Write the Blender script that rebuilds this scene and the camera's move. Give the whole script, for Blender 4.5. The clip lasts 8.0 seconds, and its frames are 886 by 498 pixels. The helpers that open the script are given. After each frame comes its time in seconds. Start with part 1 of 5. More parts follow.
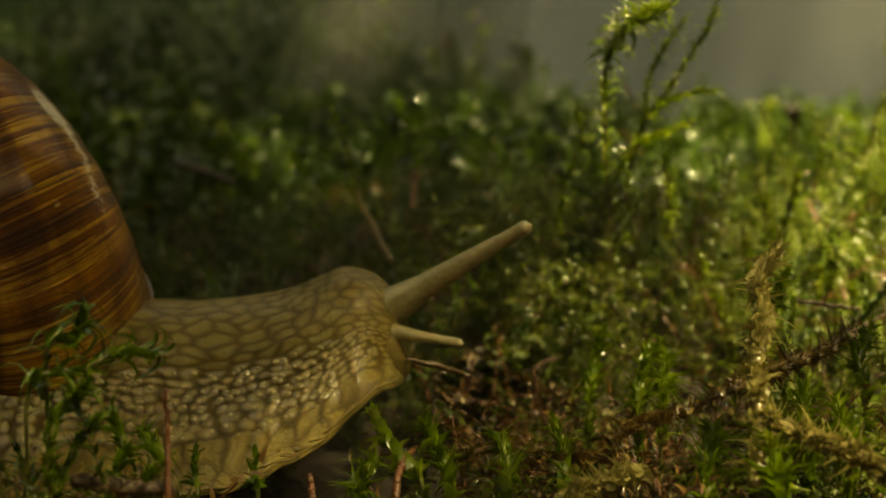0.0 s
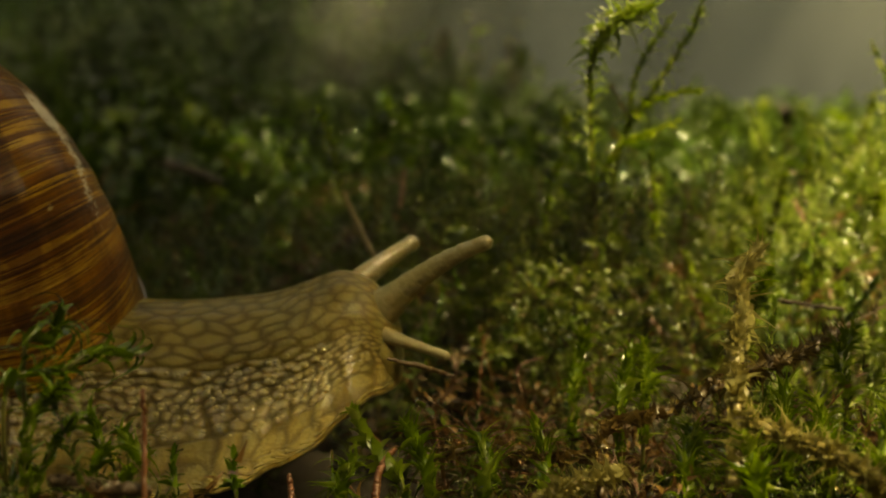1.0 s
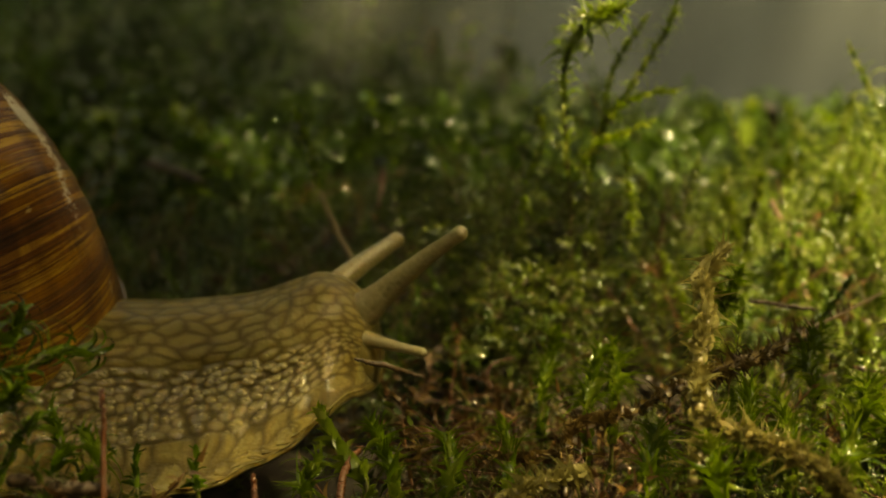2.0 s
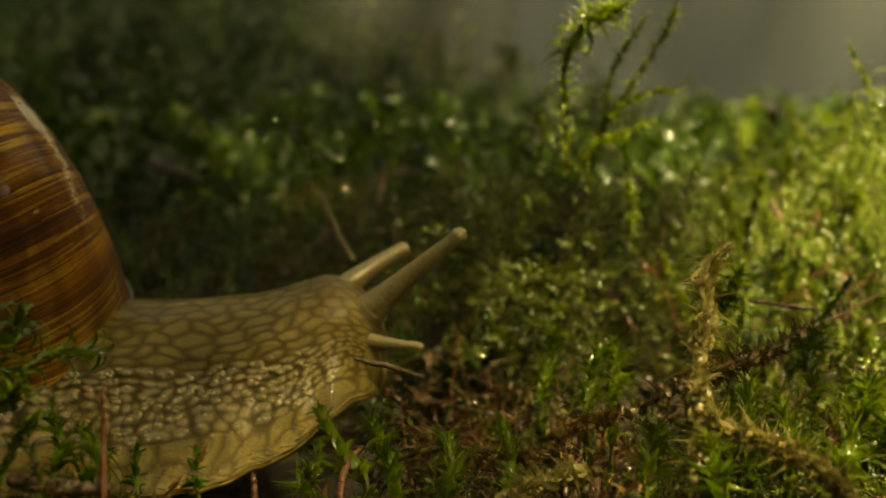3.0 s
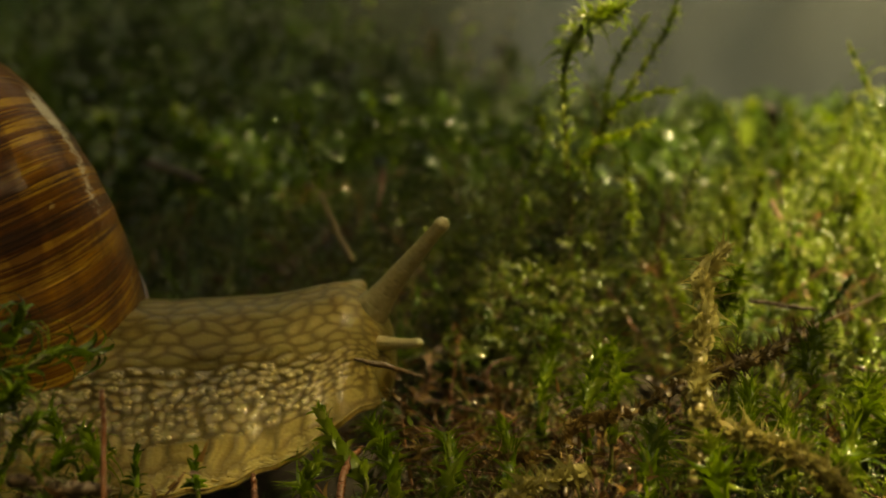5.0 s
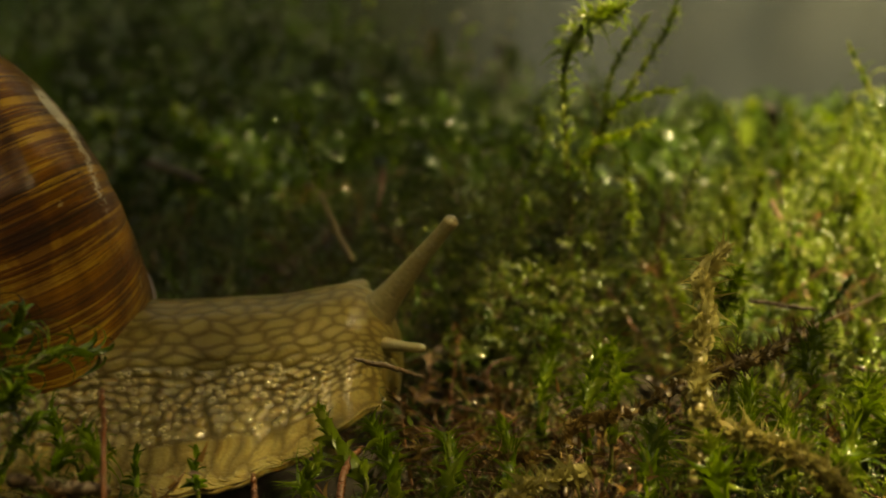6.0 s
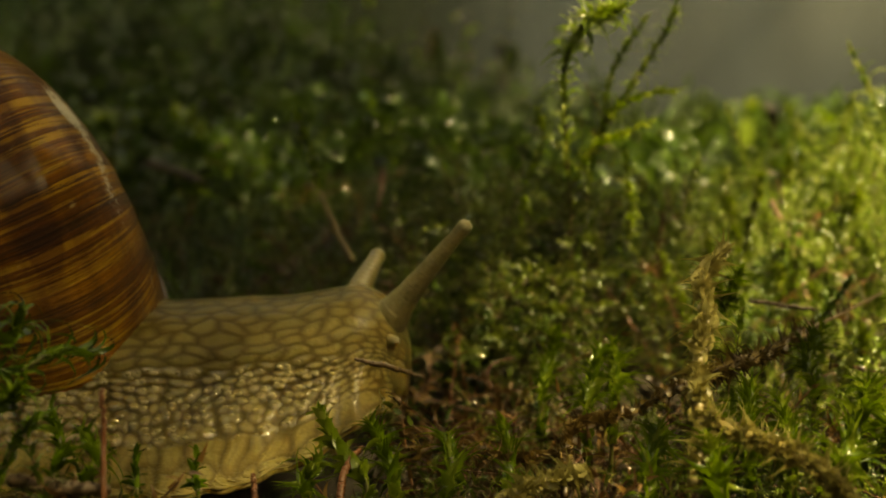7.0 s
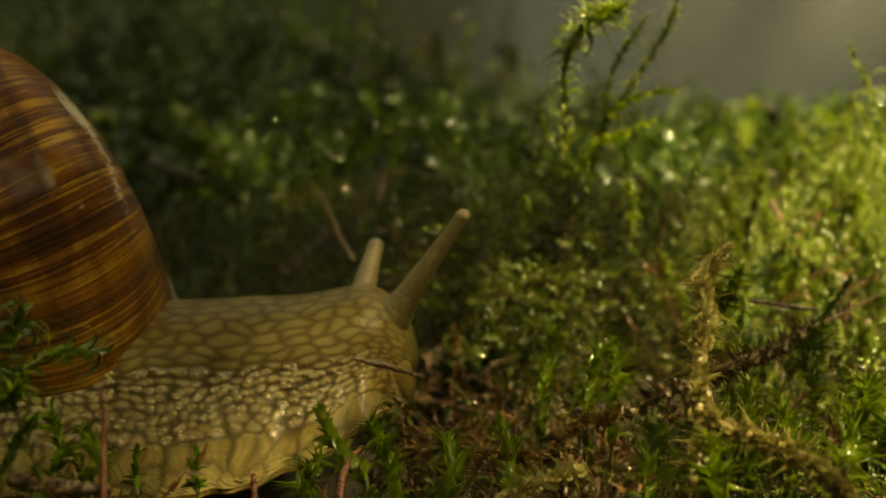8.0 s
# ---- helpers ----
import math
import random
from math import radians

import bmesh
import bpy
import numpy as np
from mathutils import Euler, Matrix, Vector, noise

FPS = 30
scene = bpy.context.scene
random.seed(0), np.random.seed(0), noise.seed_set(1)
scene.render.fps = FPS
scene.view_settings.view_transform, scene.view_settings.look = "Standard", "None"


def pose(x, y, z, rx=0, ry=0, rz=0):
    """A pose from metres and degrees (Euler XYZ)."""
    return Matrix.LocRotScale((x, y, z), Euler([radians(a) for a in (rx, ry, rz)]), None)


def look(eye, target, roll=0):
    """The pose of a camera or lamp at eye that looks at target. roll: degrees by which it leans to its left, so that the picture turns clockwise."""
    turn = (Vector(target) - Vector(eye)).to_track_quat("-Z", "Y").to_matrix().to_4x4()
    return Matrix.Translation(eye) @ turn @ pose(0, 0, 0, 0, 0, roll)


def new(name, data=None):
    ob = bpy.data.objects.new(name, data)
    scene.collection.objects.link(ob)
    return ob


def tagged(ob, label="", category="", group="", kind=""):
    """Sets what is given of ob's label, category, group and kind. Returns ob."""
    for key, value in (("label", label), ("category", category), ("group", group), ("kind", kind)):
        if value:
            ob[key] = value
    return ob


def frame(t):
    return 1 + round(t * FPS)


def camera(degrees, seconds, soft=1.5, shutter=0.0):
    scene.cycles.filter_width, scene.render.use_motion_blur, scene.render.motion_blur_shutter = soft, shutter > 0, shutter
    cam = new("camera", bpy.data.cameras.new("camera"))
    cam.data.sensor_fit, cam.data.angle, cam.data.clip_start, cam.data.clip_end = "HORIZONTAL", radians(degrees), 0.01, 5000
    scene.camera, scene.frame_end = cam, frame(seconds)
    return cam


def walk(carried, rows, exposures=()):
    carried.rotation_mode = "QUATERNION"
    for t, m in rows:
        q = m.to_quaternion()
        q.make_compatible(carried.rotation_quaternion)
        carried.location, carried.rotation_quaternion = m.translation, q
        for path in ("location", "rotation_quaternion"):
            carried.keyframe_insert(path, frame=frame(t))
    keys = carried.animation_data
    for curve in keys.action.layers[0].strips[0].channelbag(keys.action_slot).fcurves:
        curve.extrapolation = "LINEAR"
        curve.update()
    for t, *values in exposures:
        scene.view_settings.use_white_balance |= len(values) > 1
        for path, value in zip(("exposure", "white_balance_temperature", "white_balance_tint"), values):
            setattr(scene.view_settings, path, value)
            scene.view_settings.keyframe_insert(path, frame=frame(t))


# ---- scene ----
cam = camera(35, 8.0, soft=1.8)
cam.data.dof.use_dof = True
cam.data.dof.focus_distance = 0.119
cam.data.dof.aperture_fstop = 34.0

# The camera slides 4.6 mm to the right in the first two seconds, then stands.
SLIDE = ((0, 0), (0.5, 0.181), (1.0, 0.363), (1.1, 0.43), (1.2, 0.62), (1.3, 0.79), (1.4, 0.87), (1.5, 0.93),
         (1.7, 0.985), (2.0, 1.0), (8.0, 1.0))


def eye_pose(share):
    return pose(-0.0046 * (1 - share), 0, 0.047, 90 - 12.5, 0, 0)


walk(cam, [(t, eye_pose(s)) for t, s in SLIDE], exposures=((0, 1.87, 18000, -10), (8, 1.87, 18000, -10)))

# ---- light ----
MM = 0.001
world = bpy.data.worlds.new("sky")
scene.world = world
world.use_nodes = True
wn = world.node_tree.nodes
sky = wn.new("ShaderNodeTexSky")
sky.sky_type = "NISHITA"
sky.sun_disc = False
sky.dust_density = 10.0
sky.ozone_density = 0.3
SUN_DIR = Vector((0.40, -0.22, 0.89)).normalized()
sky.sun_elevation = math.asin(SUN_DIR.z)
sky.sun_rotation = math.atan2(SUN_DIR.x, SUN_DIR.y)
world.node_tree.links.new(sky.outputs[0], wn["Background"].inputs[0])
wn["Background"].inputs[1].default_value = 0.075
sun = new("sun", bpy.data.lights.new("sun", "SUN"))
sun.data.energy = 5.0
sun.data.angle = radians(2.5)
sun.data.color = (1.0, 0.93, 0.80)
sun.matrix_world = look(SUN_DIR * 3, (0, 0, 0))


# ---- materials ----
def material(name):
    m = bpy.data.materials.new(name)
    m.use_nodes = True
    nt = m.node_tree
    return m, nt, nt.nodes["Principled BSDF"]


def node(nt, kind, **inputs):
    n = nt.nodes.new(kind)
    for key, value in inputs.items():
        n.inputs[key.replace("_", " ")].default_value = value
    return n


def ramp(nt, source, *stops):
    n = nt.nodes.new("ShaderNodeValToRGB")
    e = n.color_ramp.elements
    while len(e) < len(stops):
        e.new(0.5)
    for el, (p, c) in zip(e, stops):
        el.position, el.color = p, (*c, 1)
    nt.links.new(source, n.inputs[0])
    return n.outputs[0]


def mixed(nt, fac, a, b, blend="MIX"):
    n = nt.nodes.new("ShaderNodeMix")
    n.data_type, n.blend_type = "RGBA", blend
    for slot, v in ((0, fac), (6, a), (7, b)):
        if isinstance(v, (int, float)):
            n.inputs[slot].default_value = v
        elif isinstance(v, tuple):
            n.inputs[slot].default_value = (*v, 1)
        else:
            nt.links.new(v, n.inputs[slot])
    return n.outputs[2]


def bump(nt, b, source, strength, distance):
    n = node(nt, "ShaderNodeBump", Strength=strength, Distance=distance)
    nt.links.new(source, n.inputs["Height"])
    nt.links.new(n.outputs[0], b.inputs["Normal"])


def leaf_material(name, dark, mid, light, rough=0.35, through_light=0.35, per="island"):
    """Thin moss leaf: colour varies from leaf to leaf, some light passes through it, and it is wet."""
    m, nt, b = material(name)
    if per == "island":
        rnd = nt.nodes.new("ShaderNodeNewGeometry").outputs["Random Per Island"]
    else:
        rnd = nt.nodes.new("ShaderNodeObjectInfo").outputs["Random"]
    pos = nt.nodes.new("ShaderNodeNewGeometry").outputs["Position"]
    patch = node(nt, "ShaderNodeTexNoise", Scale=70.0, Detail=3.0)
    nt.links.new(pos, patch.inputs["Vector"])
    col = ramp(nt, rnd, (0.0, dark), (0.55, mid), (1.0, light))
    tone = ramp(nt, patch.outputs[0], (0.3, (0.55, 0.55, 0.5)), (0.7, (1.25, 1.2, 1.1)))
    col = mixed(nt, 1.0, col, tone, "MULTIPLY")
    fine = node(nt, "ShaderNodeTexNoise", Scale=2500.0, Detail=2.0)
    nt.links.new(pos, fine.inputs["Vector"])
    nt.links.new(col, b.inputs["Base Color"])
    b.inputs["Roughness"].default_value = rough
    b.inputs["Specular IOR Level"].default_value = 0.42
    b.inputs["Coat Weight"].default_value = 0.6
    b.inputs["Coat Roughness"].default_value = 0.10
    bump(nt, b, fine.outputs[0], 0.4, 0.0002)
    tr = nt.nodes.new("ShaderNodeBsdfTranslucent")
    nt.links.new(col, tr.inputs[0])
    mix = nt.nodes.new("ShaderNodeMixShader")
    mix.inputs[0].default_value = through_light
    nt.links.new(b.outputs[0], mix.inputs[1])
    nt.links.new(tr.outputs[0], mix.inputs[2])
    nt.links.new(mix.outputs[0], nt.nodes["Material Output"].inputs[0])
    return m


def rough_material(name, dark, light, scale=400.0, rough=0.7, depth=0.0004, stretch=(1, 1, 1), wet=0.0):
    m, nt, b = material(name)
    pos = nt.nodes.new("ShaderNodeTexCoord").outputs["Object"]
    mp = nt.nodes.new("ShaderNodeMapping")
    mp.inputs["Scale"].default_value = stretch
    nt.links.new(pos, mp.inputs[0])
    big = node(nt, "ShaderNodeTexNoise", Scale=scale * 0.12, Detail=4.0)
    small = node(nt, "ShaderNodeTexNoise", Scale=scale, Detail=6.0, Roughness=0.65)
    for n in (big, small):
        nt.links.new(mp.outputs[0], n.inputs["Vector"])
    f = mixed(nt, 0.5, big.outputs[0], small.outputs[0])
    nt.links.new(ramp(nt, f, (0.32, dark), (0.68, light)), b.inputs["Base Color"])
    b.inputs["Roughness"].default_value = rough
    b.inputs["Coat Weight"].default_value = wet
    b.inputs["Coat Roughness"].default_value = 0.15
    bump(nt, b, small.outputs[0], 0.7, depth)
    return m


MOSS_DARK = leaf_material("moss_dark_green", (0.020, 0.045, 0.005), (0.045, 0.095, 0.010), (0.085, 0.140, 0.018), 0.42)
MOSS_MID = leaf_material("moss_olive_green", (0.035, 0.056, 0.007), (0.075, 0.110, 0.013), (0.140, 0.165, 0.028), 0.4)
# yellow-green moss, raised further so its colour carries part of the sunlight
MOSS_SUNLIT = leaf_material("moss_yellow_green", (0.09, 0.155, 0.022), (0.185, 0.27, 0.050), (0.38, 0.42, 0.16), 0.25, 0.5)
MOSS_FRESH = leaf_material("moss_fresh_green", (0.045, 0.075, 0.009), (0.085, 0.130, 0.016), (0.15, 0.185, 0.035), 0.3)
MOSS_BROWN = leaf_material("moss_dead_brown", (0.040, 0.018, 0.006), (0.10, 0.047, 0.014), (0.18, 0.10, 0.035), 0.45, 0.2)
MOSS_STRAW = leaf_material("moss_bleached_straw", (0.14, 0.10, 0.035), (0.24, 0.19, 0.07), (0.36, 0.31, 0.13), 0.4, 0.3)
STEM_BROWN = rough_material("moss_stem_brown", (0.028, 0.014, 0.005), (0.085, 0.045, 0.015), 900, 0.5, 0.0002, wet=0.3)
STEM_RED = rough_material("moss_stem_reddish", (0.05, 0.014, 0.005), (0.14, 0.045, 0.015), 900, 0.45, 0.0002, wet=0.3)
STEM_GREEN = rough_material("moss_stem_green", (0.05, 0.05, 0.01), (0.13, 0.12, 0.03), 900, 0.45, 0.0002, wet=0.3)
TWIG = rough_material("twig_bark", (0.020, 0.010, 0.0045), (0.065, 0.035, 0.014), 1200, 0.6, 0.0003, wet=0.25)
STRAW = rough_material("dry_straw", (0.08, 0.055, 0.020), (0.16, 0.115, 0.045), 900, 0.5, 0.0002)
SOIL = rough_material("wet_soil", (0.008, 0.005, 0.0025), (0.026, 0.015, 0.007), 300, 0.95, 0.002)


# ---- meshes ----
def mesh_of(name, verts, faces, mats, index=None, smooth=True):
    """A mesh from arrays in millimetres: verts (n, 3), faces (m, 4 or 3)."""
    me = bpy.data.meshes.new(name)
    v = np.asarray(verts, dtype=np.float32) * MM
    f = np.asarray(faces, dtype=np.int32)
    n, k = f.shape
    me.vertices.add(len(v))
    me.vertices.foreach_set("co", v.ravel())
    me.loops.add(n * k)
    me.loops.foreach_set("vertex_index", f.ravel())
    me.polygons.add(n)
    me.polygons.foreach_set("loop_start", np.arange(0, n * k, k, dtype=np.int32))
    me.polygons.foreach_set("use_smooth", np.full(n, smooth))
    for m in (mats if isinstance(mats, (list, tuple)) else [mats]):
        me.materials.append(m)
    if index is not None:
        me.polygons.foreach_set("material_index", np.asarray(index, dtype=np.int32))
    me.update(calc_edges=True)
    me.validate()
    return me


def part(name, me, parent, label=""):
    ob = new(name, me)
    ob.parent = parent
    return tagged(ob, label)


def empty(name, where=(0, 0, 0)):
    ob = new(name)
    ob.empty_display_size = 0.002
    ob.location = Vector(where) * MM
    return ob


def norm(v):
    return v / np.maximum(np.linalg.norm(v, axis=-1, keepdims=True), 1e-9)


def curve_points(pts, n):
    """A smooth curve (Catmull-Rom) through pts, n points along it."""
    p = np.asarray(pts, float)
    p = np.vstack([2 * p[0] - p[1], p, 2 * p[-1] - p[-2]])
    t = np.linspace(0, len(p) - 3 - 1e-6, n)
    i = t.astype(int)
    u = (t - i)[:, None]
    a, b, c, d = p[i], p[i + 1], p[i + 2], p[i + 3]
    return 0.5 * (2 * b + (c - a) * u + (2 * a - 5 * b + 4 * c - d) * u ** 2 + (3 * b - a - 3 * c + d) * u ** 3)


def tube(pts, radii, sides=8, lumps=0.0, rng=None):
    """A closed tube along pts with its own radius at each point."""
    p = np.asarray(pts, float)
    n = len(p)
    r = np.interp(np.linspace(0, 1, n), np.linspace(0, 1, len(radii)), radii)
    tan = norm(np.gradient(p, axis=0))
    ref = np.array([0.31, 0.17, 0.93]) if abs(tan[0] @ np.array([0.31, 0.17, 0.93])) < 0.9 else np.array([0.9, 0.3, 0.1])
    side = norm(np.cross(tan, ref))
    up = np.cross(side, tan)
    a = np.linspace(0, 2 * np.pi, sides, endpoint=False)
    rr = r[:, None] * np.ones(sides)
    if lumps:
        rr = rr * (1 + lumps * rng.normal(size=rr.shape))
    v = p[:, None] + rr[..., None] * (np.cos(a)[None, :, None] * side[:, None] + np.sin(a)[None, :, None] * up[:, None])
    v = v.reshape(-1, 3)
    i, j = np.meshgrid(np.arange(n - 1), np.arange(sides), indexing="ij")
    k = (j + 1) % sides
    q = np.stack([i * sides + j, i * sides + k, (i + 1) * sides + k, (i + 1) * sides + j], -1).reshape(-1, 4)
    ends = np.vstack([p[0] - tan[0] * r[0] * 0.5, p[-1] + tan[-1] * r[-1] * 0.8])
    s = np.arange(sides)
    cap0 = np.stack([np.full(sides, n * sides), (s + 1) % sides, s, s], -1)
    m = (n - 1) * sides
    cap1 = np.stack([np.full(sides, n * sides + 1), m + s, m + (s + 1) % sides, m + (s + 1) % sides], -1)
    return np.vstack([v, ends]), q, np.vstack([cap0[:, :3], cap1[:, :3]])


def tube_mesh(name, pts, radii, mat, sides=8, lumps=0.0, rng=None):
    v, q, t = tube(pts, radii, sides, lumps, rng)
    tri = np.vstack([q[:, [0, 1, 2]], q[:, [0, 2, 3]], t])
    return mesh_of(name, v, tri, mat)


# ---- moss ----
def leaf_shape(length, width, start, end, rows=5, fold=0.35, broad=False):
    """One leaf in its own space: a broad base that clasps the stem, then a long point that curves outward.
    It springs from the origin, out along x and up along z; angles in degrees."""
    t = np.linspace(0, 1, rows)
    k = np.clip((t - 0.06) / 0.66, 0, 1)
    e = np.radians(start + (end - start) * (t ** 1.2 if broad else k * k * (3 - 2 * k)))
    step = length / (rows - 1)
    x = np.concatenate([[0], np.cumsum(np.cos(e[:-1]) * step)])
    z = np.concatenate([[0], np.cumsum(np.sin(e[:-1]) * step)])
    if broad:
        w = width * np.interp(t, [0, 0.3, 0.6, 0.85, 1], [0.6, 1.0, 0.8, 0.4, 0.04]) / 2
    else:
        w = width * np.interp(t, [0, 0.15, 0.35, 0.55, 0.8, 1], [0.85, 1.0, 0.62, 0.38, 0.2, 0.03]) / 2
    v = np.zeros((rows, 3, 3))
    v[:, :, 0], v[:, :, 2] = x[:, None], z[:, None]
    v[:, 0, 1], v[:, 2, 1] = -w, w
    up = np.stack([-np.sin(e), np.zeros(rows), np.cos(e)], -1)
    v[:, 0] += up * (w * fold)[:, None]
    v[:, 2] += up * (w * fold)[:, None]
    i, j = np.meshgrid(np.arange(rows - 1), np.arange(2), indexing="ij")
    q = np.stack([i * 3 + j, i * 3 + j + 1, (i + 1) * 3 + j + 1, (i + 1) * 3 + j], -1).reshape(-1, 4)
    return v.reshape(-1, 3), q


def spiky_leaf(length, width, end, rows=9):
    """A moss leaf whose broad sheath wraps the stem and whose thin point springs away from it and curves down."""
    t = np.linspace(0, 1, rows)
    e = np.radians(np.interp(t, [0, 0.18, 0.36, 0.6, 1], [78, 62, 24, 0, end]))
    step = length / (rows - 1)
    x = np.concatenate([[0], np.cumsum(np.cos(e[:-1]) * step)])
    z = np.concatenate([[0], np.cumsum(np.sin(e[:-1]) * step)])
    w = width * np.interp(t, [0, 0.14, 0.3, 0.42, 0.6, 0.85, 1], [0.8, 1.0, 0.62, 0.20, 0.11, 0.06, 0.01]) / 2
    wrap = np.interp(t, [0, 0.3, 0.45, 1], [0.9, 0.8, 0.4, 0.3])
    v = np.zeros((rows, 3, 3))
    v[:, :, 0], v[:, :, 2] = x[:, None], z[:, None]
    v[:, 0, 1], v[:, 2, 1] = -w, w
    up = np.stack([-np.sin(e), np.zeros(rows), np.cos(e)], -1)
    v[:, 0] += up * (w * wrap)[:, None]
    v[:, 2] += up * (w * wrap)[:, None]
    i, j = np.meshgrid(np.arange(rows - 1), np.arange(2), indexing="ij")
    q = np.stack([i * 3 + j, i * 3 + j + 1, (i + 1) * 3 + j + 1, (i + 1) * 3 + j], -1).reshape(-1, 4)
    return v.reshape(-1, 3), q


def turned(v, az, tilt=0.0):
    c, s = np.cos(az), np.sin(az)
    ct, st = np.cos(tilt), np.sin(tilt)
    v = v @ np.array([[ct, 0, -st], [0, 1, 0], [st, 0, ct]])
    return v @ np.array([[c, s, 0], [-s, c, 0], [0, 0, 1]])


def frame_of(t, spin=0.0):
    """Axes whose z runs along t."""
    t = norm(np.asarray(t, float))
    a = norm(np.cross([0.2, 0.9, 0.1] if abs(t[1]) < 0.8 else [0.9, 0.1, 0.2], t))
    return np.stack([a, np.cross(t, a), t], 0)


def leafy(pts, count, length, width, rng, first=0.1, start=55, end=-25, rows=5, star=1.0, thick=0.16, sides=4):
    """A moss shoot along pts: stem and leaves. Returns verts, quads and a slot per quad (0 leaf, 1 stem)."""
    p = curve_points(pts, 24)
    tan = norm(np.gradient(p, axis=0))
    V, Q, M, base = [], [], [], 0
    sv, sq, _ = tube(p[::3], [thick, thick * 0.8, thick * 0.45], sides)
    V.append(sv), Q.append(sq), M.append(np.ones(len(sq), int))
    base = len(sv)
    for i in range(count):
        t = first + (1 - first) * (i + rng.random() * 0.6) / count
        k = min(int(t * 23), 22)
        o = p[k] + (p[k + 1] - p[k]) * (t * 23 - k)
        tip = max(0.0, (t - 0.8) / 0.2)
        l = length * rng.uniform(0.7, 1.15) * (1 - 0.35 * tip)
        v, q = leaf_shape(l, width * rng.uniform(0.8, 1.2), start + 22 * tip + rng.normal() * 10,
                          end + 45 * tip * star + rng.normal() * 18, rows)
        v = turned(v, i * 2.399 + rng.normal() * 0.25)
        v[:, :2] += norm(v[-1:, :2]) * thick * 0.5
        V.append(v @ frame_of(tan[k]) + o)
        Q.append(q + base), M.append(np.zeros(len(q), int))
        base += len(v)
    return np.vstack(V), np.vstack(Q), np.concatenate(M)


def feathery(height, rng, branches=9, reach=6.0):
    """A feather moss: a stem with side branches, each set with tiny leaves."""
    lean = rng.normal(size=2) * 0.15 * height
    stem = [(0, 0, 0), (lean[0] * 0.3, lean[1] * 0.3, height * 0.5), (lean[0], lean[1], height)]
    sets = [leafy(stem, 26, 1.6, 0.42, rng, 0.1, 48, -15, 4, 0.4, 0.13, 3)]
    p = curve_points(stem, 20)
    for i in range(branches):
        t = 0.25 + 0.7 * i / branches
        o = p[int(t * 19)]
        az = i * 2.4 + rng.normal() * 0.5
        l = reach * (1.15 - t) * rng.uniform(0.6, 1.2) + 1.0
        d = np.array([np.cos(az), np.sin(az), rng.uniform(0.25, 0.8)]) * l
        sets.append(leafy([o, o + d * 0.55 + np.array([0, 0, 0.1 * l]), o + d], int(5 + l * 2.4), 1.35, 0.36, rng, 0.15, 48, -15, 4, 0.4, 0.08, 3))
    return joined(sets)


def joined(sets):
    V, Q, M, base = [], [], [], 0
    for v, q, m in sets:
        V.append(v), Q.append(q + base), M.append(m)
        base += len(v)
    return np.vstack(V), np.vstack(Q), np.concatenate(M)


def placed(shape, at, az, tilt, tilt_az, scale):
    v, q, m = shape
    w = turned(v * scale, az - tilt_az, 0)
    ct, st = np.cos(tilt), np.sin(tilt)
    w = w @ np.array([[ct, 0, -st], [0, 1, 0], [st, 0, ct]])
    w = turned(w, tilt_az)
    return w + np.asarray(at), q, m


def mound(x, y, cx, cy, rx, ry, h):
    return h * np.exp(-((x - cx) / rx) ** 2 - ((y - cy) / ry) ** 2)


def moss_top(x, y):
    """Height of the moss carpet's surface, in millimetres, over the plan."""
    x, y = np.asarray(x, float), np.asarray(y, float)
    z = -1.0 + 1.5 * np.sin(x * 0.11 + 1.3) * np.sin(y * 0.07) + 1.2 * np.sin(x * 0.23 + y * 0.17)
    z = z + mound(x, y, 60, 188, 29, 40, 14) * (1 + 0.28 * np.sin(x * 0.42 + 0.6) * np.sin(y * 0.31 + 1)) + mound(x, y, 20, 168, 14, 16, 6)
    z = z + mound(x, y, -10, 215, 45, 45, 8) + mound(x, y, -75, 285, 45, 45, 6)
    z = z + mound(x, y, -34, 97, 10, 9, 12) + mound(x, y, 38, 118, 15, 14, 8) + mound(x, y, -75, 405, 75, 45, 24) + mound(x, y, 95, 320, 40, 60, 2)
    z = z - 11 * np.clip((y - 255) / 150, 0, 1) / (1 + np.exp(-(x + 8) / 14))
    z = z - mound(x, y, 53, 238, 9, 24, 12)
    z = z - mound(x, y, 25, 150, 11, 15, 10) - mound(x, y, 41, 133, 9, 9, 7) - mound(x, y, 26, 108, 13, 10, 4.0) - mound(x, y, -20, 128, 30, 24, 2.5)
    return z


TIPS = []


def moss_field(name, mats, shapes, spots, rng, scale=(0.75, 1.25), sink=11.0, lean=0.55, rough=2.0):
    sets = []
    for x, y in spots:
        s = shapes[rng.integers(len(shapes))]
        k = rng.uniform(*scale)
        z = float(moss_top(x, y)) - sink * k + rng.normal() * rough
        sets.append(placed(s, (x, y, z), rng.uniform(0, 6.28), abs(rng.normal()) * lean, rng.uniform(0, 6.28), k))
    v, q, m = joined(sets)
    TIPS.append(v[rng.integers(0, len(v), 1200)])
    ob = new(name, mesh_of(name, v, q, mats, m))
    return ob


def spots(rng, x0, x1, y0, y1, step, keep):
    out = []
    for x in np.arange(x0, x1, step):
        for y in np.arange(y0, y1, step):
            px, py = x + rng.uniform(-0.5, 0.5) * step, y + rng.uniform(-0.5, 0.5) * step
            if abs(px) < 0.33 * py + 16 and keep(px, py):
                out.append((px, py))
    return out


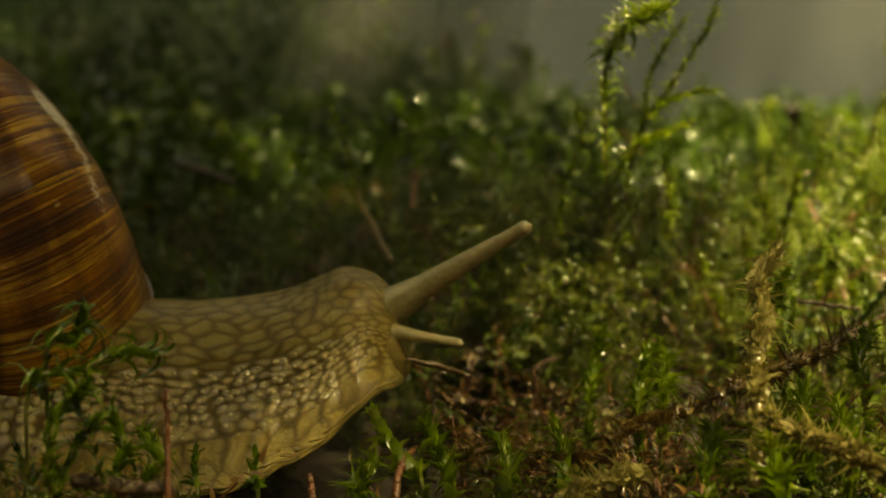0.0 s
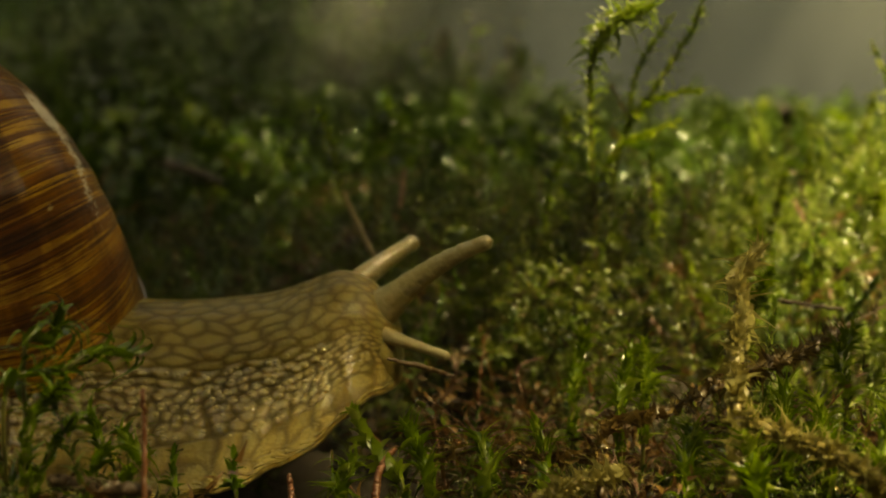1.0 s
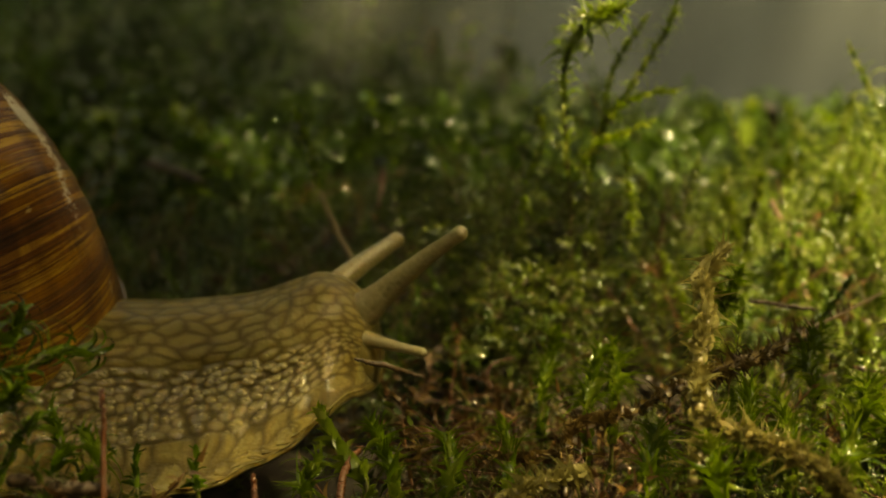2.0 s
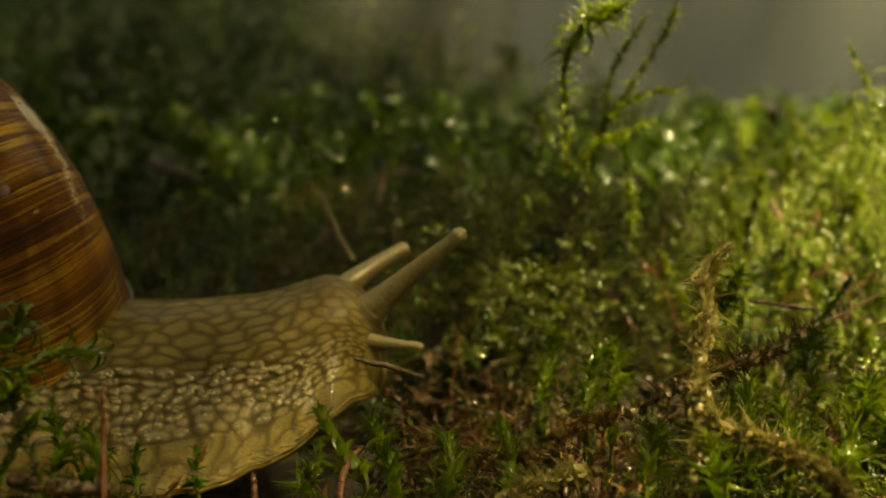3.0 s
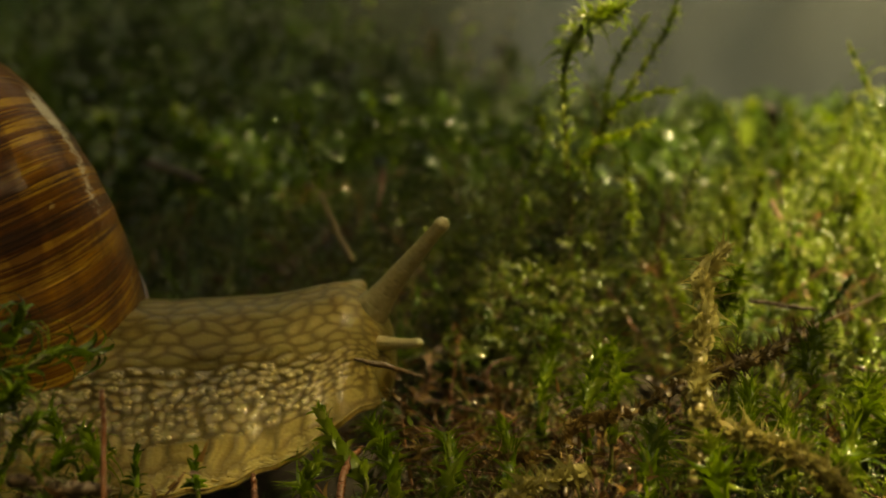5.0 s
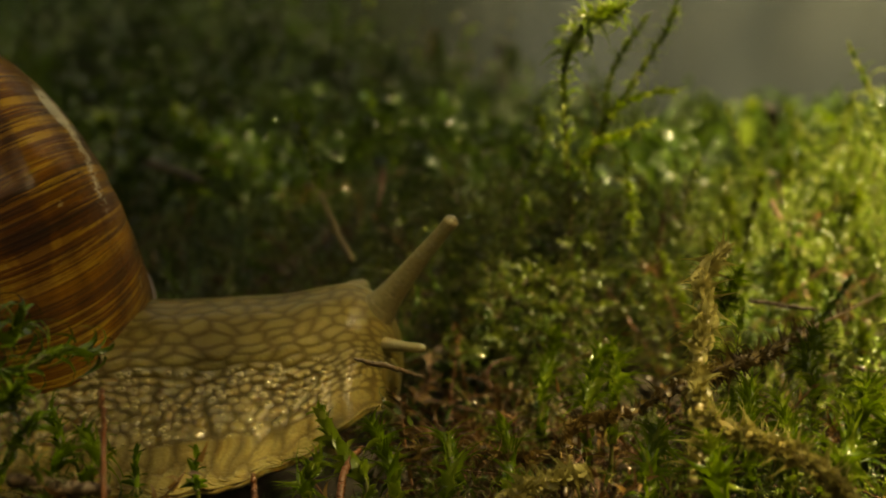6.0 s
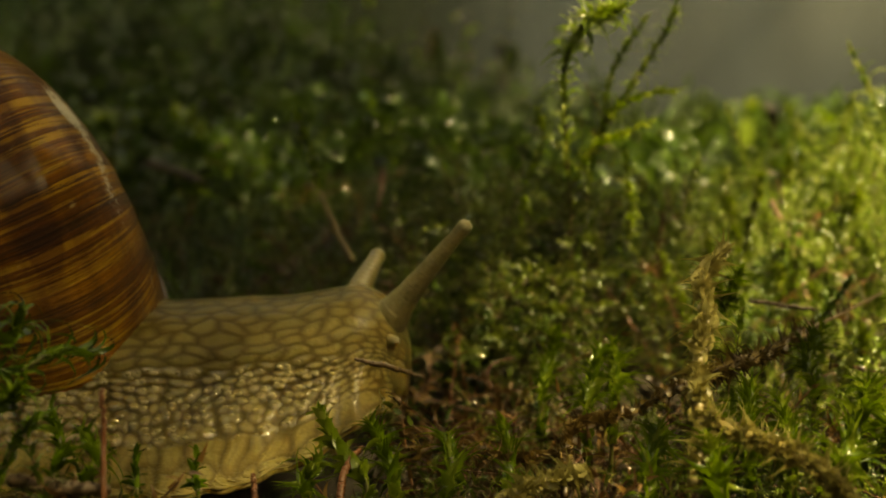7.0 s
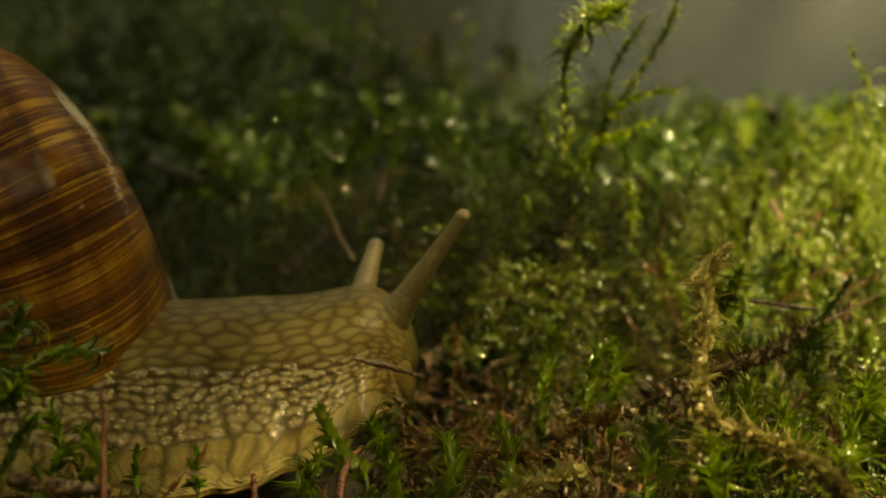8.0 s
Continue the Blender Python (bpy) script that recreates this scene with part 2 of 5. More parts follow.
# ---- ground and wall ----
def ground():
    near_x = np.linspace(-220, 220, 120)
    near_y = np.linspace(20, 470, 120)
    far = np.array([400, 800, 2000, 6000, 20000])
    xs = np.concatenate([-far[::-1], near_x, far])
    ys = np.concatenate([-far[::-1], [-200, -60], near_y, [500, 560, 640, 720], far[1:]])
    gx, gy = np.meshgrid(xs, ys, indexing="ij")
    inside = (np.abs(gx) < 230) & (gy > 0) & (gy < 480)
    gz = np.where(inside, moss_top(gx, gy) - 14, -14.0)
    gz = gz - 500 * np.clip((gy - 475) / 240, 0, 1) ** 1.3
    v = np.stack([gx, gy, gz], -1).reshape(-1, 3)
    nx, ny = gx.shape
    i, j = np.meshgrid(np.arange(nx - 1), np.arange(ny - 1), indexing="ij")
    q = np.stack([i * ny + j, (i + 1) * ny + j, (i + 1) * ny + j + 1, i * ny + j + 1], -1).reshape(-1, 4)
    return tagged(new("ground", mesh_of("ground", v, q, SOIL)), "dark damp soil under the moss", "ground", kind="structure")


def distance_glow_material():
    """Far misty distance: emission painted pale like sunlit haze on one side, dim green like woods on the other."""
    m, nt, b = material("misty_distance_glow")
    pos = nt.nodes.new("ShaderNodeTexCoord").outputs["Object"]
    sep = nt.nodes.new("ShaderNodeSeparateXYZ")
    nt.links.new(pos, sep.inputs[0])
    mp = nt.nodes.new("ShaderNodeMapping")
    mp.inputs["Scale"].default_value = (1, 1, 0.25)
    nt.links.new(pos, mp.inputs[0])
    haze = node(nt, "ShaderNodeTexNoise", Scale=4.5, Detail=4.0, Roughness=0.55)
    nt.links.new(mp.outputs[0], haze.inputs["Vector"])
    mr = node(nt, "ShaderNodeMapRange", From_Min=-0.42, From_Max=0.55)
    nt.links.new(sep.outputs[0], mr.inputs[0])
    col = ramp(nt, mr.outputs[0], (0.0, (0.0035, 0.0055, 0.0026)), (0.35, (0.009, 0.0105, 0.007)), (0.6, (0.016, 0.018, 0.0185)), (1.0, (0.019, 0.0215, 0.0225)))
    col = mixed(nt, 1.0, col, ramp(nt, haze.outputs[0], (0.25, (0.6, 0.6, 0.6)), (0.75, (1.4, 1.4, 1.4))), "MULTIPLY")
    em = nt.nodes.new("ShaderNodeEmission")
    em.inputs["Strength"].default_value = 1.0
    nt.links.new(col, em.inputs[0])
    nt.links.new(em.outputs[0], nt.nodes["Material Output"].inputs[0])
    return m


def backdrop():
    """A bowed, self-glowing sheet for mist far behind the moss."""
    a = np.radians(np.linspace(-55, 55, 25))
    # the part above view is added to block low sky light
    z = np.linspace(-700, 1500, 5)
    ga, gz = np.meshgrid(a, z, indexing="ij")
    v = np.stack([2600 * np.sin(ga), 2600 * np.cos(ga), gz], -1).reshape(-1, 3)
    i, j = np.meshgrid(np.arange(24), np.arange(4), indexing="ij")
    q = np.stack([i * 5 + j, (i + 1) * 5 + j, (i + 1) * 5 + j + 1, i * 5 + j + 1], -1).reshape(-1, 4)
    ob = new("backdrop", mesh_of("backdrop", v, q, distance_glow_material()))
    return tagged(ob, "blurred self-glowing sheet, pale mist before dark woods far off", "backdrop", kind="structure")


def glowing_mist_sheet():
    """A thin self-glowing sheet for mist between the moss and the distance."""
    m, nt, b = material("thin_mist_glow")
    pos = nt.nodes.new("ShaderNodeTexCoord").outputs["Object"]
    mp = nt.nodes.new("ShaderNodeMapping")
    mp.inputs["Scale"].default_value = (1, 1, 0.3)
    nt.links.new(pos, mp.inputs[0])
    haze = node(nt, "ShaderNodeTexNoise", Scale=3.2, Detail=5.0, Roughness=0.6)
    nt.links.new(mp.outputs[0], haze.inputs["Vector"])
    sep = nt.nodes.new("ShaderNodeSeparateXYZ")
    nt.links.new(pos, sep.inputs[0])
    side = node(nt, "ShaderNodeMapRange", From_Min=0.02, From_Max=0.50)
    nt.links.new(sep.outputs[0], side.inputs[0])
    # the mist's brightness is painted as emission, stronger to the right
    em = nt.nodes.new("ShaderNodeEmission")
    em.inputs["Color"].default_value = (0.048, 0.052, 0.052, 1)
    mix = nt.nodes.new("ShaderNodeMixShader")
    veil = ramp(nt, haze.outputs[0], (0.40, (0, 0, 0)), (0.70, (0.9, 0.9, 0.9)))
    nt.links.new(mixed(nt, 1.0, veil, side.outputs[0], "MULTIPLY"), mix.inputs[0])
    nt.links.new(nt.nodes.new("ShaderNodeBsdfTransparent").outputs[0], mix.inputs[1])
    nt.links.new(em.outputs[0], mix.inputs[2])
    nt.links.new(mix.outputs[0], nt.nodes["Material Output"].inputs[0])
    a = np.radians(np.linspace(-3, 45, 25))
    z = np.linspace(-650, 110, 5)
    ga, gz = np.meshgrid(a, z, indexing="ij")
    rr = 2300 + 40 * np.sin(ga * 7)
    v = np.stack([rr * np.sin(ga), rr * np.cos(ga), gz], -1).reshape(-1, 3)
    i, j = np.meshgrid(np.arange(24), np.arange(4), indexing="ij")
    q = np.stack([i * 5 + j, (i + 1) * 5 + j, (i + 1) * 5 + j + 1, i * 5 + j + 1], -1).reshape(-1, 4)
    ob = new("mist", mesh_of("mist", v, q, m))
    return tagged(ob, "thin self-glowing sheet for pale drifting mist far behind", "mist")


def hanging_mist_sheet():
    """A thin sheet that stands in for mist over the far moss, painted thicker with height, and drifts."""
    m, nt, b = material("hanging_mist_sheet")
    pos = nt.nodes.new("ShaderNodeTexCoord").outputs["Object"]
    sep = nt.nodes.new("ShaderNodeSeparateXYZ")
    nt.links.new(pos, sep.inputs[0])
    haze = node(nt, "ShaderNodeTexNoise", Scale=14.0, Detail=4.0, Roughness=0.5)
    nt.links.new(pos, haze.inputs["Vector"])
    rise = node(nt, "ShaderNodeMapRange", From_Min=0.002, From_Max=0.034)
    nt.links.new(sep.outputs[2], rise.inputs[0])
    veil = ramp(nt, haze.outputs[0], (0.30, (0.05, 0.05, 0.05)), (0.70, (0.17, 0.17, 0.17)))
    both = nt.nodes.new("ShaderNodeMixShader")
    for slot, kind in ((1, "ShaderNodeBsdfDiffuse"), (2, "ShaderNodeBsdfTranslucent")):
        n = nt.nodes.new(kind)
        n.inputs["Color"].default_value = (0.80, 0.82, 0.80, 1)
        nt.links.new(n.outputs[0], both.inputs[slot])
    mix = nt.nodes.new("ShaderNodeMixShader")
    # haze painted thinner to the left
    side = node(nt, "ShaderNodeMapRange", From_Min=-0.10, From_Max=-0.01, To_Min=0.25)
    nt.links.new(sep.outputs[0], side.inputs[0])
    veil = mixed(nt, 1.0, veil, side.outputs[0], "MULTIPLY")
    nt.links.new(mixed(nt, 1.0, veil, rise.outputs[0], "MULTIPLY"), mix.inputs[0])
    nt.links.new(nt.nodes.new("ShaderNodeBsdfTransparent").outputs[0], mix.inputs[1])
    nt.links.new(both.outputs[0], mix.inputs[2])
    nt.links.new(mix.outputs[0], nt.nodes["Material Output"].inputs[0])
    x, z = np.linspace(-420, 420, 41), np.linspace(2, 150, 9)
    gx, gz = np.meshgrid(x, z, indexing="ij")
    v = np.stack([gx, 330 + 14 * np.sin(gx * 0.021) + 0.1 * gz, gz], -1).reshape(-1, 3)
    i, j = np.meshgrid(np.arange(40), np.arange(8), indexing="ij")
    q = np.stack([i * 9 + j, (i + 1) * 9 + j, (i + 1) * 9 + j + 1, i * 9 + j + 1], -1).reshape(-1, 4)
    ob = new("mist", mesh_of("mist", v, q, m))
    return tagged(ob, "thin grey sheet standing in for mist over the far moss", "mist")


ground()
backdrop()
mist = glowing_mist_sheet()
low_mist = hanging_mist_sheet()


# ---- moss carpet ----
def off_snail(x, y):
    """Whether a shoot may stand here: clear of the snail's way and of the dark hollows in the moss."""
    if ((x - 25) / 9) ** 2 + ((y - 151) / 15) ** 2 < 1 or ((x - 41) / 8) ** 2 + ((y - 133) / 8) ** 2 < 1:
        return False
    if ((x - 53) / 7) ** 2 + ((y - 238) / 20) ** 2 < 1:
        return False
    if 205 < y < 300 and 0.192 * y < x < 0.265 * y:
        return False
    if -27 < x < -10 and y < 113:
        return False
    return not (x < 0 and abs(y - 133) < (23 if x < -11 else 15))


def carpet():
    rng = np.random.default_rng(5)
    star = [leafy([(0, 0, 0), (rng.normal() * 2.5, rng.normal() * 2.5, 9), (rng.normal() * 5, rng.normal() * 5, 18)], 42,
                  3.1, 0.65, rng, 0.25, 68, -50, 6) for _ in range(8)]
    soft = [leafy([(0, 0, 0), (rng.normal() * 2, rng.normal() * 2, 9), (rng.normal() * 4, rng.normal() * 4, 17)], 52,
                  2.3, 0.5, rng, 0.2, 50, -15, 4, 0.5) for _ in range(6)]
    wisp = [leafy([(0, 0, 0), (rng.normal() * 3, rng.normal() * 3, 10), (rng.normal() * 7, rng.normal() * 7, 21)], 50,
                  3.4, 0.5, rng, 0.2, 70, -60, 7) for _ in range(8)]
    feather = [feathery(rng.uniform(17, 22), rng, 11, 7.5) for _ in range(5)]
    dead = [leafy([(0, 0, 0), (rng.normal() * 4, rng.normal() * 4, 5), (rng.normal() * 9, rng.normal() * 9, 10)], 30,
                  2.2, 0.6, rng, 0.1, 35, -10, 4) for _ in range(5)]
    low = [leafy([(0, 0, 0), (rng.normal() * 2, rng.normal() * 2, 4), (rng.normal() * 5, rng.normal() * 5, 8)], 30,
                 2.5, 0.5, rng, 0.05, 66, -50, 5, 0.6, 0.14, 3) for _ in range(10)]
    coarse = [leafy([(0, 0, 0), (rng.normal() * 2, rng.normal() * 2, 9), (rng.normal() * 4, rng.normal() * 4, 18)], 30,
                    3.2, 1.5, rng, 0.2, 45, -20, 3, 0.5, 0.2, 3) for _ in range(6)]
    # where the lighter, sunlit-coloured moss goes
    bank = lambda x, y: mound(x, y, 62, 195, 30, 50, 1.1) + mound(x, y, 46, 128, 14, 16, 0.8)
    clumped = lambda x, y: math.sin(x * 0.62 + 0.5 * math.sin(y * 0.3)) * math.sin(y * 0.38 + 0.6 * math.sin(x * 0.4)) > -0.25
    near = spots(rng, -75, 95, 84, 235, 3.9, off_snail)
    fields = {"moss_carpet": [], "moss_olive": [], "moss_bank": [], "moss_litter": []}
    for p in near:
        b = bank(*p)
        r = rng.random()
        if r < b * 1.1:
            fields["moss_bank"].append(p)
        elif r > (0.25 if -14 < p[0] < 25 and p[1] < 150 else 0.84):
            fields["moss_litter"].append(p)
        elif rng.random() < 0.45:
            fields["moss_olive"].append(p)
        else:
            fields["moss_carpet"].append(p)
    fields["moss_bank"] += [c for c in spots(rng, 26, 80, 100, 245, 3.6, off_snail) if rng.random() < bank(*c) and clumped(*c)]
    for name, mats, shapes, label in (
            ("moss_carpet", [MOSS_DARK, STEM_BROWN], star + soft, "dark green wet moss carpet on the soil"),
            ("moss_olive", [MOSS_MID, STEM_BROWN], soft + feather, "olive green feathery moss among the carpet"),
            ("moss_bank", [MOSS_SUNLIT, STEM_GREEN], star + soft + wisp, "sunlit yellow-green moss bank"),
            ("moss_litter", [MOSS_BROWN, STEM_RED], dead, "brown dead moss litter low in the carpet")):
        sink = 8.0 if name == "moss_litter" else 15.0
        ob = moss_field(name, mats, shapes, fields[name], rng, sink=sink, rough=4.0 if name == "moss_bank" else 2.0)
        tagged(ob, label, "moss", kind="stuff")
    front = spots(rng, -52, 62, 92, 150, 2.9, lambda x, y: off_snail(x, y) and (y > 100 or x < -18 or x > 12) and not (-27 < x < -10 and 105 < y < 122))
    split = np.array([r if x < 0 or x > 25 else 0.12 + 0.80 * r ** 0.7 for r, (x, _) in zip(rng.random(len(front)), front)])
    for name, mats, lo, hi, label in (
            ("moss_undergrowth", [MOSS_FRESH, STEM_GREEN], 0.0, 0.22, "tangled fresh green moss in the foreground"),
            ("moss_tangle", [MOSS_MID, STEM_BROWN], 0.22, 0.50, "tangled olive moss in the foreground"),
            ("moss_dead_tangle", [MOSS_BROWN, STEM_RED], 0.50, 0.86, "tangled brown dead moss in the foreground"),
            ("moss_bleached", [MOSS_STRAW, STEM_BROWN], 0.86, 1.0, "bleached dead moss ends in the foreground")):
        chosen = [c for c, r in zip(front, split) if lo <= r < hi]
        ob = moss_field(name, mats, low, chosen, rng, (0.7, 1.2), sink=7.0, lean=0.9, rough=1.8)
        tagged(ob, label, "moss", kind="stuff")
    clump = [(rng.normal() * 9 + 15, rng.normal() * 9 + 167) for _ in range(48)]
    clump = [c for c in clump if off_snail(*c) and c[1] > 150]
    ob = moss_field("moss_clump", [MOSS_MID, STEM_BROWN], feather, clump, rng, (0.9, 1.4), sink=9.0, lean=0.4)
    tagged(ob, "loose clump of tall feathery olive moss", "moss", kind="stuff")
    far = spots(rng, -190, 190, 235, 452, 7.0, off_snail)
    ob = moss_field("moss_distance", [MOSS_DARK, STEM_BROWN], coarse, far, rng, (1.3, 2.0), sink=12.0)
    tagged(ob, "dark moss stretching back to the wall", "moss", kind="stuff")


carpet()


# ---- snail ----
def skin_material():
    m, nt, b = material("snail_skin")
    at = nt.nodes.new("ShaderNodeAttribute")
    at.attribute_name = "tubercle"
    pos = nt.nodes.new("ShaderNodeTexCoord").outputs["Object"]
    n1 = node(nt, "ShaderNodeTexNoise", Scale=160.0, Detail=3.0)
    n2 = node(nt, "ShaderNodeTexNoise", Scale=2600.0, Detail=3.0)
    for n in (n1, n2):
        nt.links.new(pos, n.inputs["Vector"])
    # darker in the grooves, lighter on the warts
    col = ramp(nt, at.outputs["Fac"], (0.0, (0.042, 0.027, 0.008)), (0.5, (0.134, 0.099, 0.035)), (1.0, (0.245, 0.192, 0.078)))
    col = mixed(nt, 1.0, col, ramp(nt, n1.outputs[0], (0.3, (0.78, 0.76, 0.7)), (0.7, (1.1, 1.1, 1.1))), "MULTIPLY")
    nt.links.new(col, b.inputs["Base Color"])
    b.inputs["Subsurface Weight"].default_value = 0.55
    b.inputs["Subsurface Radius"].default_value = (1.0, 0.6, 0.3)
    b.inputs["Subsurface Scale"].default_value = 0.0022
    b.inputs["Roughness"].default_value = 0.32
    b.inputs["Coat Roughness"].default_value = 0.09
    slime = node(nt, "ShaderNodeTexNoise", Scale=5200.0, Detail=1.0)
    nt.links.new(pos, slime.inputs["Vector"])
    where = nt.nodes.new("ShaderNodeAttribute")
    where.attribute_name = "slime"
    nt.links.new(where.outputs["Fac"], b.inputs["Coat Weight"])
    blobs = nt.nodes.new("ShaderNodeMath")
    blobs.operation = "MULTIPLY"
    nt.links.new(slime.outputs[0], blobs.inputs[0])
    nt.links.new(where.outputs["Fac"], blobs.inputs[1])
    wet = node(nt, "ShaderNodeBump", Strength=0.75, Distance=0.0001)
    nt.links.new(blobs.outputs[0], wet.inputs["Height"])
    nt.links.new(wet.outputs[0], b.inputs["Coat Normal"])
    b.inputs["Coat IOR"].default_value = 1.75
    b.inputs["Specular IOR Level"].default_value = 0.12
    bump(nt, b, n2.outputs[0], 0.35, 0.00025)
    return m


def stalk_material():
    m, nt, b = material("snail_stalk_skin")
    pos = nt.nodes.new("ShaderNodeTexCoord").outputs["Object"]
    n2 = node(nt, "ShaderNodeTexNoise", Scale=2200.0, Detail=3.0)
    nt.links.new(pos, n2.inputs["Vector"])
    nt.links.new(ramp(nt, n2.outputs[0], (0.3, (0.26, 0.21, 0.10)), (0.7, (0.35, 0.29, 0.15))), b.inputs["Base Color"])
    b.inputs["Subsurface Weight"].default_value = 0.3
    b.inputs["Subsurface Radius"].default_value = (1.0, 0.7, 0.4)
    b.inputs["Subsurface Scale"].default_value = 0.0008
    b.inputs["Roughness"].default_value = 0.35
    b.inputs["Coat Weight"].default_value = 0.8
    b.inputs["Coat Roughness"].default_value = 0.15
    bump(nt, b, n2.outputs[0], 0.5, 0.0003)
    return m


def shell_material():
    """Brown shell: u runs along the whorl, v round it. Growth lines cross the whorl, dark bands run along it."""
    m, nt, b = material("snail_shell")
    at = nt.nodes.new("ShaderNodeAttribute")
    at.attribute_name = "whorl"
    uv = at.outputs["Vector"]

    def noise_at(scale, su, sv, detail=4.0, rough=0.55, warp=0.0):
        mp = nt.nodes.new("ShaderNodeMapping")
        mp.inputs["Scale"].default_value = (su, sv, sv)
        nt.links.new(uv, mp.inputs[0])
        n = node(nt, "ShaderNodeTexNoise", Scale=scale, Detail=detail, Roughness=rough, Distortion=warp)
        nt.links.new(mp.outputs[0], n.inputs["Vector"])
        return n.outputs[0]

    lines = noise_at(1.0, 70.0, 2.2, 6.0, 0.7, 0.12)
    wide = noise_at(1.0, 12.0, 0.9, 3.0, 0.5, 0.2)
    bands = noise_at(1.0, 2.6, 17.0, 3.0, 0.55, 0.5)
    hair = noise_at(1.0, 200.0, 5.0, 5.0, 0.7, 0.2)
    specks = noise_at(1.0, 60.0, 40.0, 3.0, 0.6)
    base = ramp(nt, wide, (0.34, (0.060, 0.016, 0.001)), (0.5, (0.20, 0.068, 0.004)), (0.66, (0.37, 0.165, 0.012)))
    base = mixed(nt, 1.0, base, ramp(nt, hair, (0.40, (0.45, 0.38, 0.35)), (0.58, (1.15, 1.15, 1.15))), "MULTIPLY")
    line = ramp(nt, lines, (0.53, (0, 0, 0)), (0.565, (1, 1, 1)))
    col = mixed(nt, line, base, (0.50, 0.28, 0.045))
    band = ramp(nt, bands, (0.42, (1, 1, 1)), (0.62, (0.22, 0.10, 0.06)))
    col = mixed(nt, 0.8, col, band, "MULTIPLY")
    worn_or_glint = ramp(nt, specks, (0.70, (0, 0, 0)), (0.78, (1, 1, 1)))
    col = mixed(nt, worn_or_glint, col, (0.42, 0.30, 0.15))
    # Whitish flecks: painted glints along the shoulder and lip, mixed with flaked wear.
    wear_glint = nt.nodes.new("ShaderNodeAttribute")
    wear_glint.attribute_name = "wear_glint"
    flecks = noise_at(1.0, 110.0, 110.0, 8.0, 0.8)
    both = nt.nodes.new("ShaderNodeMath")
    both.operation = "MULTIPLY"
    nt.links.new(flecks, both.inputs[0])
    nt.links.new(wear_glint.outputs["Fac"], both.inputs[1])
    col = mixed(nt, ramp(nt, both.outputs[0], (0.42, (0, 0, 0)), (0.56, (1, 1, 1))), col, (0.66, 0.62, 0.54))
    nt.links.new(col, b.inputs["Base Color"])
    b.inputs["Specular IOR Level"].default_value = 0.2
    b.inputs["Roughness"].default_value = 0.34
    b.inputs["Coat Weight"].default_value = 0.18
    b.inputs["Coat Roughness"].default_value = 0.15
    bump(nt, b, lines, 0.8, 0.0009)
    return m


def slime_material():
    m, nt, b = material("snail_slime")
    pos = nt.nodes.new("ShaderNodeTexCoord").outputs["Object"]
    n = node(nt, "ShaderNodeTexNoise", Scale=900.0, Detail=2.0)
    nt.links.new(pos, n.inputs["Vector"])
    nt.links.new(ramp(nt, n.outputs[0], (0.3, (0.20, 0.155, 0.058)), (0.7, (0.27, 0.21, 0.085))), b.inputs["Base Color"])
    b.inputs["Roughness"].default_value = 0.08
    b.inputs["IOR"].default_value = 1.8
    b.inputs["Specular IOR Level"].default_value = 0.8
    return m


SLIME = slime_material()
SKIN, STALK_SKIN, SHELL = skin_material(), stalk_material(), shell_material()
LIP = rough_material("shell_lip", (0.04, 0.016, 0.005), (0.14, 0.07, 0.02), 900, 0.35, 0.0002, wet=0.5)
EYE = rough_material("snail_eye", (0.006, 0.005, 0.004), (0.02, 0.015, 0.01), 900, 0.25, 0.0001, wet=0.6)

# The body along x: height of the back, half width of the neck, reach and height of the foot's rim.
BODY = np.array((
    (-62, 9.0, 6.5, 11.0, -0.5), (-52, 11.5, 8.5, 16.5, -0.3), (-43, 12.6, 9.0, 20.0, 0.0), (-32, 12.3, 8.6, 20.8, 0.2),
    (-26.3, 12.2, 8.3, 20.8, 0.2), (-21.3, 12.4, 8.0, 20.4, 0.3), (-17.2, 12.6, 7.8, 19.3, 0.7), (-14, 12.8, 7.5, 17.2, 1.1),
    (-11.3, 13.3, 7.2, 15.0, 1.6), (-9, 13.7, 6.8, 13.0, 2.5), (-7.4, 13.8, 6.4, 11.6, 3.3), (-5.6, 13.1, 5.7, 8.6, 3.8),
    (-4.4, 12.1, 5.0, 6.4, 3.4), (-3.4, 10.6, 3.9, 4.5, 3.4), (-2.8, 9.0, 2.6, 2.9, 4.2), (-2.45, 7.4, 0.3, 0.3, 6.3),
))
AXIS_Y = 133.0
PIVOT = (-19.0, AXIS_Y, 9.0)
CUTS = np.linspace(-25.0, -9.0, 14)                          # where the neck bends


def hash2(i, j, k):
    s = np.sin(i * 127.1 + j * 311.7 + k * 74.7) * 43758.5453
    return s - np.floor(s)


